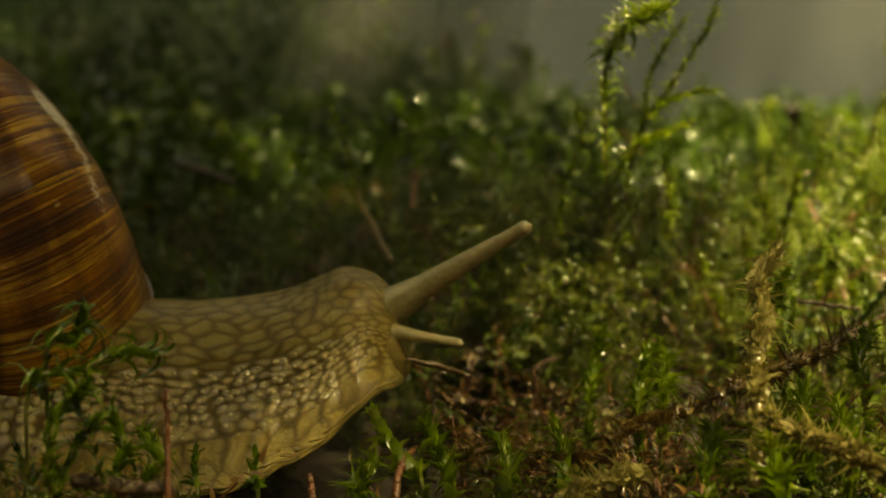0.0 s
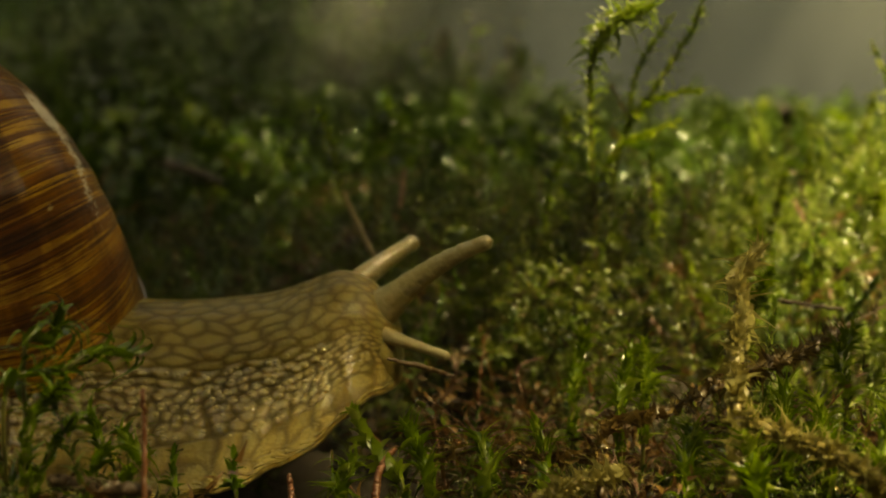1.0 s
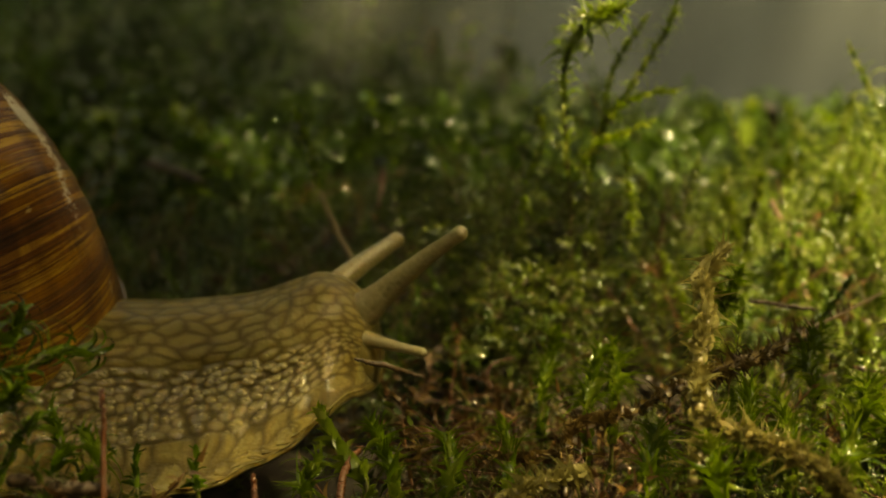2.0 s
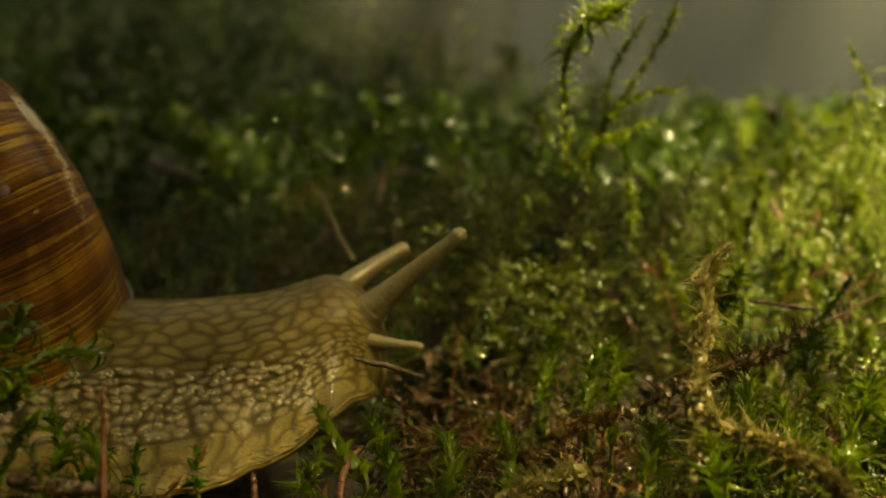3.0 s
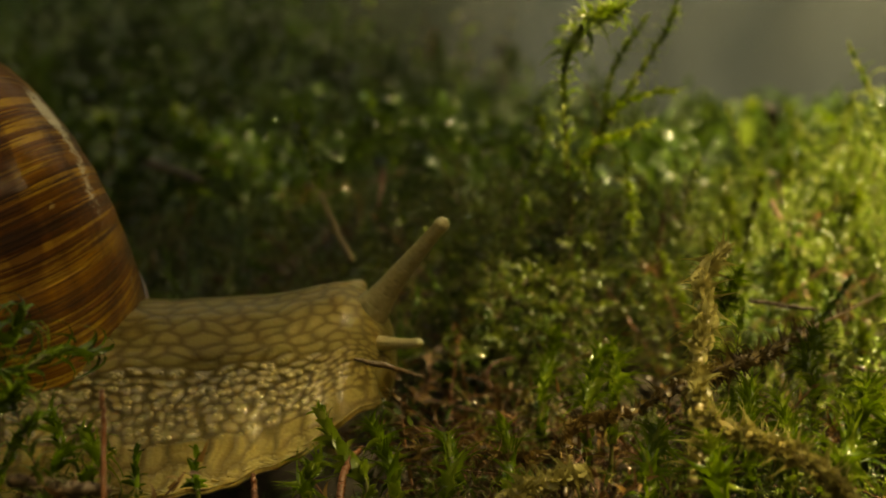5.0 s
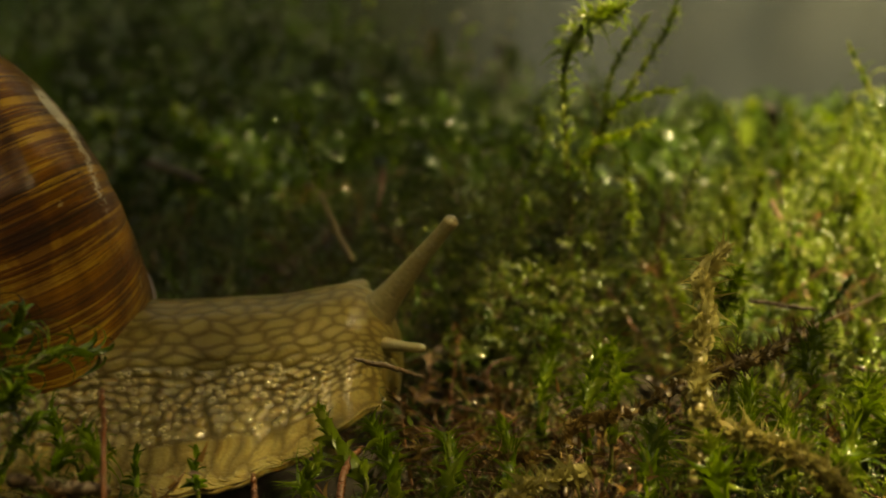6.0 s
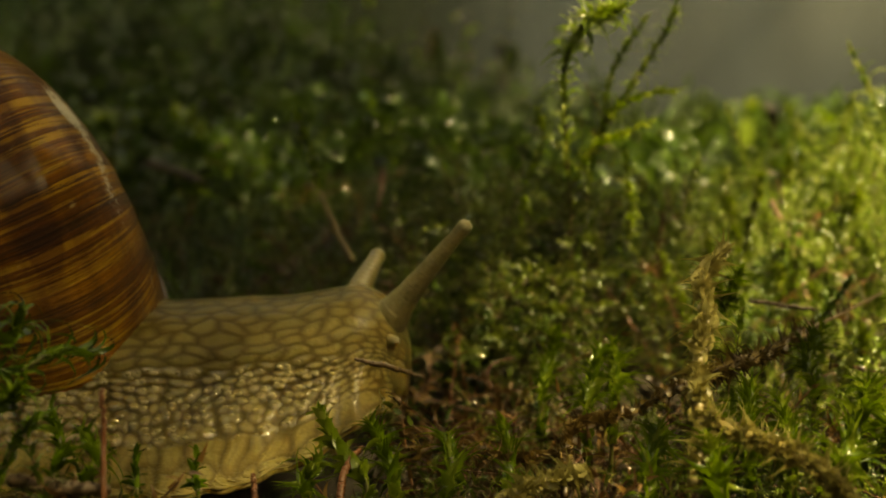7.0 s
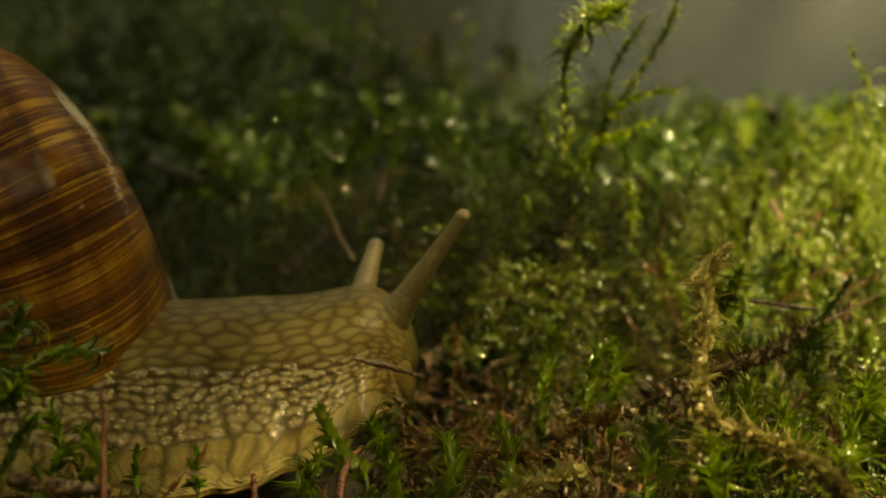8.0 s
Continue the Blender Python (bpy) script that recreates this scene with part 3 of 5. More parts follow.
def wart_net(s, v, widths):
    """A net of warts in rows: s runs along the body in millimetres, v counts rows, widths gives each row's wart length.
    Returns the width of the gap to the nearest groove, and the distance from the wart's middle, both in wart sizes."""
    d1, d2 = np.full(v.shape, 9.0), np.full(v.shape, 9.0)
    last = len(widths) - 1
    here = np.interp(v, np.arange(last + 1) + 0.5, widths)
    row = np.floor(v)
    for b in (-1, 0, 1):
        r = np.clip(row + b, 0, last)
        w = widths[r.astype(int)]
        key = np.minimum(r, RIM_ROW)                          # the panels of the rim stand one above another
        for a in (-2, -1, 0, 1, 2):
            c = np.floor(s / w) + a
            x = (c + 0.5 + 0.34 * (2 * hash2(c, key, 1) - 1) + 0.5 * (np.mod(key, 2) - 0.5)) * w
            y = row + b + 0.5 + 0.26 * (2 * hash2(c, r, 2) - 1)
            d = np.sqrt(((s - x) / here) ** 2 + (v - y) ** 2)
            d2 = np.minimum(np.maximum(d, d1), d2)
            d1 = np.minimum(d, d1)
    return d2 - d1, d1


def ease(x):
    x = np.clip(x, 0, 1)
    return x * x * (3 - 2 * x)


RIM_ROW = 15
ROW_WIDTHS = np.array([2.9] * 7 + [2.2, 1.5, 1.2, 1.15, 1.1, 1.1, 1.2, 1.5] + [2.4] * 7)


def body_slice(x0, x1, tail):
    """A rigid stretch of the body from x0 to x1; behind x0 it narrows over `tail` into the stretch before it."""
    step = 0.14
    xs = np.linspace(x0 - tail, x1, max(4, int((x1 - x0 + tail) / step)))
    fine = np.linspace(BODY[0, 0], BODY[-1, 0], 600)
    smooth = np.array([curve_at(BODY, fine, c) for c in range(1, 5)])
    H, w, a, ze = (np.interp(xs, fine, s) for s in smooth)
    frill = 0.45 * np.sin(xs * 1.05 + 0.6) + 0.25 * np.sin(xs * 2.3)
    a = a + frill * np.interp(xs, [-8, -4], [1, 0.2])
    h = H - ze
    sec = np.stack([
        np.stack([0 * w, H], -1), np.stack([0.5 * w, H - 0.07 * h], -1), np.stack([0.85 * w, H - 0.24 * h], -1),
        np.stack([w, H - 0.44 * h], -1), np.stack([w + 0.22 * (a - w), H - 0.63 * h], -1),
        np.stack([w + 0.58 * (a - w), H - 0.84 * h], -1), np.stack([w + 0.9 * (a - w), H - 0.95 * h], -1),
        np.stack([a, ze + 0.25], -1), np.stack([a - 0.12 * a, ze - 0.55], -1), np.stack([0 * a, ze - 0.6], -1)], 1)
    nv = 220
    prof = np.stack([curve_points(s, nv) for s in sec])                     # (nx, nv, 2)
    rim = np.linspace(0, 9, nv)[None] * np.ones((len(xs), 1))              # place along the section's ten points
    # Warts: long ones on the back, small beads on the flank, tall panels between the upright grooves of the rim.
    along_x = np.linspace(-70, 0, 2000)
    size = np.interp(along_x, [-26, -10, -4], [1.0, 0.85, 0.45])
    s_of = np.cumsum(1.0 / size) * (along_x[1] - along_x[0])
    X = xs[:, None]
    v = np.interp(rim, [0, 2.9, 4.8, 7.2, 9], [0, 7.6, 15.4, 17.2, 21])
    v = v + 0.22 * np.sin(X * 0.55 + rim * 1.3) + 0.14 * np.sin(X * 1.3 - rim * 2.8)
    s = np.interp(xs, along_x, s_of)[:, None] + 0.35 * np.sin(rim * 2.4 + X * 0.4) + 0.18 * np.sin(rim * 6.1 - X * 0.7)
    gap, seed = wart_net(s, np.clip(v, 0, 21.99), ROW_WIDTHS)
    fgap, fseed = wart_net(s * 2.3 + 7, np.clip(v * 2.6 % 18.9, 0, 18.9), ROW_WIDTHS * 0 + 2.4)
    back = 1 - ease((v - 6.8) / 1.6)
    edge = ease((v - 14.8) / 0.9)
    bead = (1 - back) * (1 - edge)
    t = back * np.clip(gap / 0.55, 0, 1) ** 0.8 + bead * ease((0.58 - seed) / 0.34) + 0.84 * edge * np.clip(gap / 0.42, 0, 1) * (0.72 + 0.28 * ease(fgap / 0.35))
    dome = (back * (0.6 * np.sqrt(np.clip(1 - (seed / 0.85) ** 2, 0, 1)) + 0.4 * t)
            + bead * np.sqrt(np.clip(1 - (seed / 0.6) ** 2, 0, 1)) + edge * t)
    # darker along the flank and the crease; the rim is toned down too
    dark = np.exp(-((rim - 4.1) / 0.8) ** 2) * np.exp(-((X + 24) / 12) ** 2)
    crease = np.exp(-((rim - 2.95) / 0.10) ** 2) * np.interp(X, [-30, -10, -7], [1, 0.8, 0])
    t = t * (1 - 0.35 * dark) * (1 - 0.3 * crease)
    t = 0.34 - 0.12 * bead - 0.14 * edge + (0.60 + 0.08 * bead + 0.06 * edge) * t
    lift = back * 0.13 + bead * 0.21 + edge * 0.12
    lift = lift * np.interp(rim, [7.2, 7.8], [1, 0]) * np.interp(xs, [-13, -7], [1, 0.25])[:, None]
    d = np.gradient(prof, axis=1)
    n2 = norm(np.stack([-d[..., 1], d[..., 0]], -1))
    n2 = np.where((n2[..., :1] * 0 + 1) * (np.sign(n2[:, 5:6, 1:2])) < 0, -n2, n2)
    prof = prof + n2 * (lift * (dome - 0.5) - 0.08 * crease)[..., None]
    under = np.clip((x0 - xs) / max(tail, 1e-6), 0, 1)
    mid = np.stack([0 * H, (H + ze) / 2], -1)[:, None]
    prof = mid + (prof - mid) * (1 - 0.05 * under)[:, None, None]
    near = np.stack([X + 0 * prof[..., 0], AXIS_Y - prof[..., 0], prof[..., 1]], -1)
    keep = np.arange(1, nv - 1, 2)
    far = near[:, keep].copy()
    far[..., 1] = 2 * AXIS_Y - far[..., 1]
    ring = np.concatenate([near, far[:, ::-1]], 1)
    tub = np.concatenate([t, t[:, keep][:, ::-1]], 1)
    nx, nr = ring.shape[:2]
    i, j = np.meshgrid(np.arange(nx - 1), np.arange(nr), indexing="ij")
    k = (j + 1) % nr
    q = np.stack([i * nr + j, i * nr + k, (i + 1) * nr + k, (i + 1) * nr + j], -1).reshape(-1, 4)
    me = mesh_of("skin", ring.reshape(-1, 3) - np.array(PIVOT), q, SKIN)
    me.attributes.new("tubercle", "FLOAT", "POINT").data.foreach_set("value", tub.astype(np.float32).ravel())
    drop = ease((v - 6.6) / 1.2) * (1 - edge) * np.interp(X, [-14, -8], [1, 0.35])
    wet = np.clip(0.06 + drop * ease((0.46 - seed) / 0.16), 0, 1)
    wet = np.concatenate([wet, wet[:, keep][:, ::-1]], 1)
    me.attributes.new("slime", "FLOAT", "POINT").data.foreach_set("value", wet.astype(np.float32).ravel())
    rng = np.random.default_rng(int(-x0 * 100))
    seat = (drop > 0.5) & (seed < 0.32) & (X >= x0) & (X > -38) & (rng.random(seed.shape) < 0.065)
    return me, slime_beads(near[seat], n2[seat], rng)


def slime_beads(points, slopes, rng):
    """Flat wet beads of slime that sit on the warts."""
    if len(points) == 0:
        return None
    u, w = np.meshgrid(np.linspace(0, 2 * np.pi, 9)[:-1], np.linspace(0, np.pi / 2, 4), indexing="xy")
    cap = np.stack([np.cos(u) * np.sin(w), np.sin(u) * np.sin(w), np.cos(w)], -1).reshape(-1, 3)
    i, j = np.meshgrid(np.arange(3), np.arange(8), indexing="ij")
    quad = np.stack([i * 8 + j, (i + 1) * 8 + j, (i + 1) * 8 + (j + 1) % 8, i * 8 + (j + 1) % 8], -1).reshape(-1, 4)
    V, Q = [], []
    for n, (p, sl) in enumerate(zip(points, slopes)):
        r = rng.uniform(0.15, 0.27)
        up = np.array([0, -sl[0], sl[1]])
        axes = np.stack([np.array([1.3, 0, 0]), np.cross(up, [1.0, 0, 0]), up * 0.55])
        V.append(cap * r @ axes + p - np.array(PIVOT)), Q.append(quad + n * len(cap))
    return mesh_of("slime", np.vstack(V), np.vstack(Q), SLIME)


def curve_at(table, x, c):
    """Smooth values of a table's column over x (monotone steps, no overshoot to speak of)."""
    p = curve_points(table[:, [0, c]], 400)
    return np.interp(x, p[:, 0], p[:, 1])


SHELL_TURN = (-1.477, 2.774, 2.263)
SHELL_AT = (-62.4, 133.2, 14.2)
SHELL_FORM = (12.7, 14.66, 12.34, 19.14, -0.11)      # coil radius, section's half width and height, spire, slant of the growth lines


def shell_mesh():
    Rc, a, b, T, tau = SHELL_FORM
    k = math.log(2.0) / (2 * math.pi)
    nth, nph = 420, 96
    th = np.linspace(-9.5 * np.pi, 0, nth)
    ph = np.linspace(0, 2 * np.pi, nph + 1)
    TH, PH = np.meshgrid(th, ph, indexing="ij")
    th2 = TH - tau * np.sin(PH)
    rib = 1 + 0.004 * np.sin(TH * 61) + 0.003 * np.sin(TH * 143 + 2)
    rib = rib + 0.012 * np.exp(-((TH + 0.03) / 0.03) ** 2)
    s = np.exp(k * th2)
    r = s * (Rc + a * np.cos(PH) * rib)
    z = s * (-T + b * np.sin(PH) * rib)
    v = np.stack([r * np.cos(th2), -r * np.sin(th2), z], -1)
    n = nph + 1
    i, j = np.meshgrid(np.arange(nth - 1), np.arange(nph), indexing="ij")
    q = np.stack([i * n + j, (i + 1) * n + j, (i + 1) * n + j + 1, i * n + j + 1], -1).reshape(-1, 4)
    me = mesh_of("shell", v.reshape(-1, 3), q, SHELL)
    st = np.stack([TH / (2 * np.pi) * 3.0, 0.16 * np.cos(PH), 0.16 * np.sin(PH)], -1)
    me.attributes.new("whorl", "FLOAT_VECTOR", "POINT").data.foreach_set("vector", st.astype(np.float32).ravel())
    # Streak, blob and lip marks: highlights painted onto the shell, with some wear.
    worn_or_glint = np.exp(-((PH - 5.64 - 0.05 * np.sin(TH * 9)) / 0.17) ** 2) * np.exp(-((TH + 0.85) / 0.52) ** 4)
    worn_or_glint = worn_or_glint + 0.7 * np.exp(-((PH - 5.68) / 0.16) ** 2) * np.exp(-((TH + 1.05) / 0.11) ** 2)
    worn_or_glint = worn_or_glint + 0.8 * np.exp(-((PH - 5.5) / 0.12) ** 2) * (TH > -0.25)
    me.attributes.new("wear_glint", "FLOAT", "POINT").data.foreach_set("value", worn_or_glint.astype(np.float32).ravel())
    rim = v[-1]
    return me, rim


def shell_matrix():
    return Matrix.Translation(Vector(SHELL_AT) * MM) @ Euler(SHELL_TURN, "XYZ").to_matrix().to_4x4()


def stalk_piece(name, length, r0, r1, parent, mat, bulb=0.0):
    """A stretch of a stalk along its own x axis, from -length to 0."""
    n = 26
    x = np.linspace(-length, 0, n)
    pts = np.stack([x, 0 * x, 0 * x], -1)
    r = np.linspace(r0, r1, n)
    if bulb:
        r = r + bulb * np.exp(-((x + 0.7) / 0.8) ** 2)
        r[-5:] *= np.array([0.99, 0.95, 0.86, 0.68, 0.35])
    return part(name, tube_mesh(name, pts, list(r), mat, 20), parent)


STALK_RINGS = 8


def make_snail():
    snail = empty("snail")
    tagged(snail, "large brown-shelled snail with cream warty body crawling over moss", "snail")
    shell_me, rim = shell_mesh()
    shell = part("shell", shell_me, snail, "glossy brown coiled shell with yellowish growth lines")
    lip = part("shell_lip", tube_mesh("shell_lip", np.vstack([rim[:-1], rim[:1]]), [0.30, 0.30], LIP, 8), shell, "dark brown rim of the shell's opening")
    pieces = []
    ends = (-62.0, *CUTS, -2.46)
    for n, (x0, x1) in enumerate(zip(ends[:-1], ends[1:])):
        skin, slime = body_slice(float(x0), float(x1), 1.6 if n else 0)
        pieces.append(part("hind_body" if n == 0 else "head" if n == len(ends) - 2 else "neck", skin, snail))
        if slime:
            tagged(part("slime", slime, pieces[-1], "wet shining beads of slime"), kind="stuff")
    lobe = tube_mesh("lip", curve_points([(-6.0, 130.0, 9.0), (-5.0, 129.4, 7.0), (-4.4, 129.2, 5.2), (-4.1, 129.2, 3.4)], 14) - np.array(PIVOT),
                     [0.8, 1.5, 1.8, 1.6, 1.0], SKIN, 24)
    lobe.attributes.new("tubercle", "FLOAT", "POINT").data.foreach_set("value", np.full(len(lobe.vertices), 0.6, dtype=np.float32))
    part("lip", lobe, pieces[-1], "soft pale lip hanging below the head")
    stalks = {}
    for name, widths in (("near_stalk", [1.95, 1.25, 0.95, 0.68, 0.62]), ("far_stalk", [1.25, 1.1, 0.98, 0.82, 0.74])):
        radii = np.interp(np.linspace(0, 1, STALK_RINGS + 1), [0, 0.25, 0.5, 0.85, 1], widths)
        segs = []
        for i in range(STALK_RINGS):
            last = i == STALK_RINGS - 1
            segs.append(stalk_piece("stalk_ring", 3.4, radii[i + 1] + (radii[i] - radii[i + 1]) * 1.65, radii[i + 1], snail, STALK_SKIN, 0.10 if last else 0))
        eye = part("eye", tube_mesh("eye", [(-0.75, 0.1, 0.35), (-0.35, 0.1, 0.42)], [0.25, 0.25], EYE, 10), segs[-1], "dark eye spot")
        stalks[name] = segs
    for name in ("near_feeler",):
        radii = (0.85, 0.62, 0.50, 0.43, 0.37)
        stalks[name] = [stalk_piece("feeler_ring", 2.4, radii[i] + 0.05, radii[i + 1], snail, STALK_SKIN, 0.06 if i == 3 else 0) for i in range(4)]
    return snail, shell, pieces, stalks


NEAR_STALK = (
    (0, (-4.1, 131.5, 12.0), (9.1, 127.4, 21.0)),
    (0.3, (-4.2, 131.5, 12.0), (9.0, 127.2, 20.2)),
    (0.6, (-4.3, 131.5, 11.9), (6.5, 126.9, 18.9)),
    (1, (-4.5, 131.5, 11.6), (6.2, 127.1, 19.6)),
    (1.5, (-4.4, 131.4, 11.5), (5.9, 127.3, 20.7)),
    (2.8, (-4.6, 131.4, 11.2), (5.5, 127.3, 20.5)),
    (3.5, (-4.7, 131.3, 11.1), (4.0, 127.3, 20.5)),
    (4, (-4.9, 131.4, 11.2), (3.3, 127.4, 21.2)),
    (4.5, (-4.9, 131.4, 11.5), (2.6, 127.5, 21.4)),
    (5.8, (-5.2, 131.4, 11.4), (2.4, 127.5, 21.7)),
    (6.2, (-5.1, 131.4, 11.2), (2.8, 127.5, 21.7)),
    (6.6, (-4.8, 131.3, 11.1), (3.1, 127.5, 21.9)),
    (7, (-4.7, 131.3, 10.9), (3.0, 127.4, 21.3)),
    (7.5, (-4.9, 131.3, 10.9), (2.4, 127.5, 22.0)),
    (8, (-5.0, 131.3, 10.8), (2.2, 127.6, 22.3)),
)
FAR_STALK = (
    (0, (-6.5, 136.9, 11.6), (-2.5, 139.0, 11.0)),
    (0.3, (-6.6, 136.9, 12.4), (-2.2, 140.4, 12.6)),
    (0.6, (-6.6, 136.9, 13.2), (-0.8, 141.6, 15.7)),
    (1, (-6.7, 137.0, 13.4), (-1.0, 141.8, 16.5)),
    (1.5, (-6.8, 137.0, 13.4), (-0.9, 141.9, 17.2)),
    (2.8, (-6.6, 136.9, 12.9), (-0.2, 141.6, 15.9)),
    (3.5, (-6.7, 136.8, 12.8), (-2.0, 141.6, 15.7)),
    (4, (-6.9, 136.8, 12.8), (-2.9, 141.4, 14.8)),
    (4.5, (-6.8, 136.8, 12.4), (-5.3, 140.8, 12.3)),
    (5.8, (-7.4, 136.7, 12.2), (-6.7, 140.7, 11.6)),
    (6.2, (-7.6, 136.7, 12.4), (-6.8, 140.9, 12.4)),
    (6.6, (-7.8, 136.8, 12.6), (-6.7, 141.2, 14.2)),
    (7, (-7.7, 136.8, 12.7), (-5.9, 141.5, 15.3)),
    (7.5, (-7.8, 136.8, 12.8), (-6.5, 141.6, 15.8)),
    (8, (-7.9, 136.8, 12.8), (-6.8, 141.7, 16.4)),
)
NEAR_FEELER = (
    (0, (-3.4, 129.1, 10.2), (2.8, 126.0, 10.0)),
    (1, (-3.6, 129.0, 9.9), (2.3, 125.7, 8.8)),
    (1.5, (-3.5, 129.0, 9.7), (2.3, 125.7, 8.9)),
    (2.8, (-3.4, 128.9, 9.4), (1.5, 125.9, 9.6)),
    (3.5, (-3.4, 128.9, 9.3), (1.0, 125.9, 9.9)),
    (4.5, (-3.5, 128.9, 9.2), (0.6, 126.0, 10.1)),
    (5.8, (-4.0, 128.9, 9.2), (-0.2, 125.9, 9.8)),
    (6.2, (-4.2, 128.8, 9.0), (-0.4, 125.9, 9.4)),
    (6.6, (-4.5, 128.9, 9.1), (-1.9, 125.9, 9.7)),
    (7, (-5.2, 129.6, 9.6), (-3.6, 127.4, 9.8)),
    (8, (-7.0, 131.5, 9.6), (-5.6, 130.6, 9.7)),
)


# ---- unseen shrub added overhead to shade the snail ----
def broad_leaf(length, width):
    n, k = 7, 3
    t = np.linspace(0, 1, n)
    w = width / 2 * np.sin(np.pi * np.clip(t * 0.97 + 0.02, 0, 1)) ** 0.75
    v = np.zeros((n, k, 3))
    v[:, :, 0] = (t * length)[:, None]
    v[:, 0, 1], v[:, 2, 1] = -w, w
    v[:, :, 2] = (-0.25 * length * t ** 2)[:, None]
    v[:, 0, 2] += 0.25 * w
    v[:, 2, 2] += 0.25 * w
    i, j = np.meshgrid(np.arange(n - 1), np.arange(k - 1), indexing="ij")
    q = np.stack([i * k + j, (i + 1) * k + j, (i + 1) * k + j + 1, i * k + j + 1], -1).reshape(-1, 4)
    return v.reshape(-1, 3), q


SHRUB_LEAF = leaf_material("shrub_leaf", (0.03, 0.06, 0.01), (0.05, 0.09, 0.015), (0.08, 0.12, 0.02), 0.4, 0.3)


def shrub():
    rng = np.random.default_rng(11)
    top = empty("unseen_shade_shrub", (0, 0, 0))
    tagged(top, "unseen leafy branch added above to shade the moss", "shrub")
    limb = curve_points([(-900, 500, -20), (-700, 420, 280), (-420, 320, 420), (-100, 200, 418), (150, 120, 408)], 40)
    part("branch", tube_mesh("branch", limb, [22, 14, 9, 4], TWIG, 10), top)
    V, Q, base = [], [], 0
    lv, lq = broad_leaf(62, 44)
    for n in range(4520):
        x, y = rng.uniform(-160, 280 if n < 3000 else 130), rng.uniform(-150, 420)
        # extra leaves deepen the shade over the shell and hind body
        if n >= 4000:
            x, y = ((x + 160) / 440 * 56 + 62, (y + 150) / 570 * 95 - 5) if n < 4400 else ((x + 160) / 440 * 42 + 100, (y + 150) / 570 * 32)
        dz, size, az, tilt, gap = rng.uniform(-12, 12), rng.uniform(0.22, 0.42), rng.uniform(0, 6.28), rng.normal() * 0.12, rng.random()
        edge = np.interp(y, [-150, 4, 16, 32, 46, 62, 100, 150, 230, 400], [236, 226, 258, 280, 268, 216, 220, 238, 252, 268]) + 3 * math.sin(y * 0.057 + 2)
        if rng.random() > np.clip((edge - x) / 90, 0, 1) ** 0.7:              # the leaves thin out towards the edge
            continue
        if ((x - 148) / 17) ** 2 + ((y - 25) / 9) ** 2 < 1 and gap < 0.72:      # a gap that lets sun onto the snail's flank
            continue
        if ((x - 182) / 16) ** 2 + ((y - 62) / 12) ** 2 < 1 and gap < 0.42:      # and one that lets it onto the tall moss shoot
            continue
        v = turned((lv - np.array([30, 0, 0])) * size, az, tilt) + np.array([x, y, 400 + dz])
        V.append(v), Q.append(lq + base)
        base += len(v)
    part("foliage", mesh_of("foliage", np.vstack(V), np.vstack(Q), SHRUB_LEAF), top)
    return top


shrub()


def sky_blocking_bushes():
    """Unseen dark foliage added behind and beside the camera to block low sky light and its reflections."""
    rng = np.random.default_rng(12)
    V, Q, base = [], [], 0
    lv, lq = broad_leaf(110, 70)
    for _ in range(3000):
        a = math.radians(rng.uniform(124, 390))
        r = 800 + rng.uniform(-60, 60)
        # taller on the right, to keep the sky's reflection off the shell
        z = rng.uniform(-30, 620 + 560 * math.exp(-((a - 6.1) / 0.55) ** 2))
        r += 120 * math.sin(z * 0.006 + a * 5)
        v = turned((lv - np.array([55, 0, 0])) * rng.uniform(0.7, 1.2), a + math.pi / 2 + rng.normal() * 0.5, rng.normal() * 0.5)
        V.append(v + np.array([r * math.cos(a), 150 + r * math.sin(a), z])), Q.append(lq + base)
        base += len(v)
    top = empty("unseen_bushes")
    tagged(top, "unseen dark foliage added round the moss to block sky light", "bush")
    part("foliage", mesh_of("foliage", np.vstack(V), np.vstack(Q), SHRUB_LEAF), top)
    a = np.radians(np.linspace(122, 392, 60))
    z = np.linspace(0, 1, 14)
    ga, gz = np.meshgrid(a, z, indexing="ij")
    gz = -40 + gz * (600 + 560 * np.exp(-((ga - 6.1) / 0.55) ** 2))
    rr = 900 + 60 * np.sin(ga * 9) + 40 * np.sin(gz * 0.02 + ga * 3)
    v = np.stack([rr * np.cos(ga), 150 + rr * np.sin(ga), gz], -1).reshape(-1, 3)
    i, j = np.meshgrid(np.arange(59), np.arange(13), indexing="ij")
    q = np.stack([i * 14 + j, (i + 1) * 14 + j, (i + 1) * 14 + j + 1, i * 14 + j + 1], -1).reshape(-1, 4)
    part("thicket", mesh_of("thicket", v, q, TWIG), top)
    return top


sky_blocking_bushes()


# ---- moss shoots that stand out singly ----
FRESH_OB = leaf_material("sprig_fresh_green", (0.12, 0.195, 0.020), (0.21, 0.31, 0.036), (0.32, 0.38, 0.08), 0.22, 0.5, "object")
MID_OB = leaf_material("sprig_mid_green", (0.05, 0.095, 0.008), (0.095, 0.165, 0.016), (0.17, 0.24, 0.04), 0.22, 0.45, "object")
DARK_OB = leaf_material("sprig_dark_green", (0.03, 0.065, 0.006), (0.06, 0.12, 0.011), (0.11, 0.18, 0.025), 0.26, 0.35, "object")
YELLOW_OB = leaf_material("sprig_yellow_green", (0.09, 0.14, 0.015), (0.16, 0.225, 0.03), (0.27, 0.31, 0.08), 0.26, 0.45, "object")
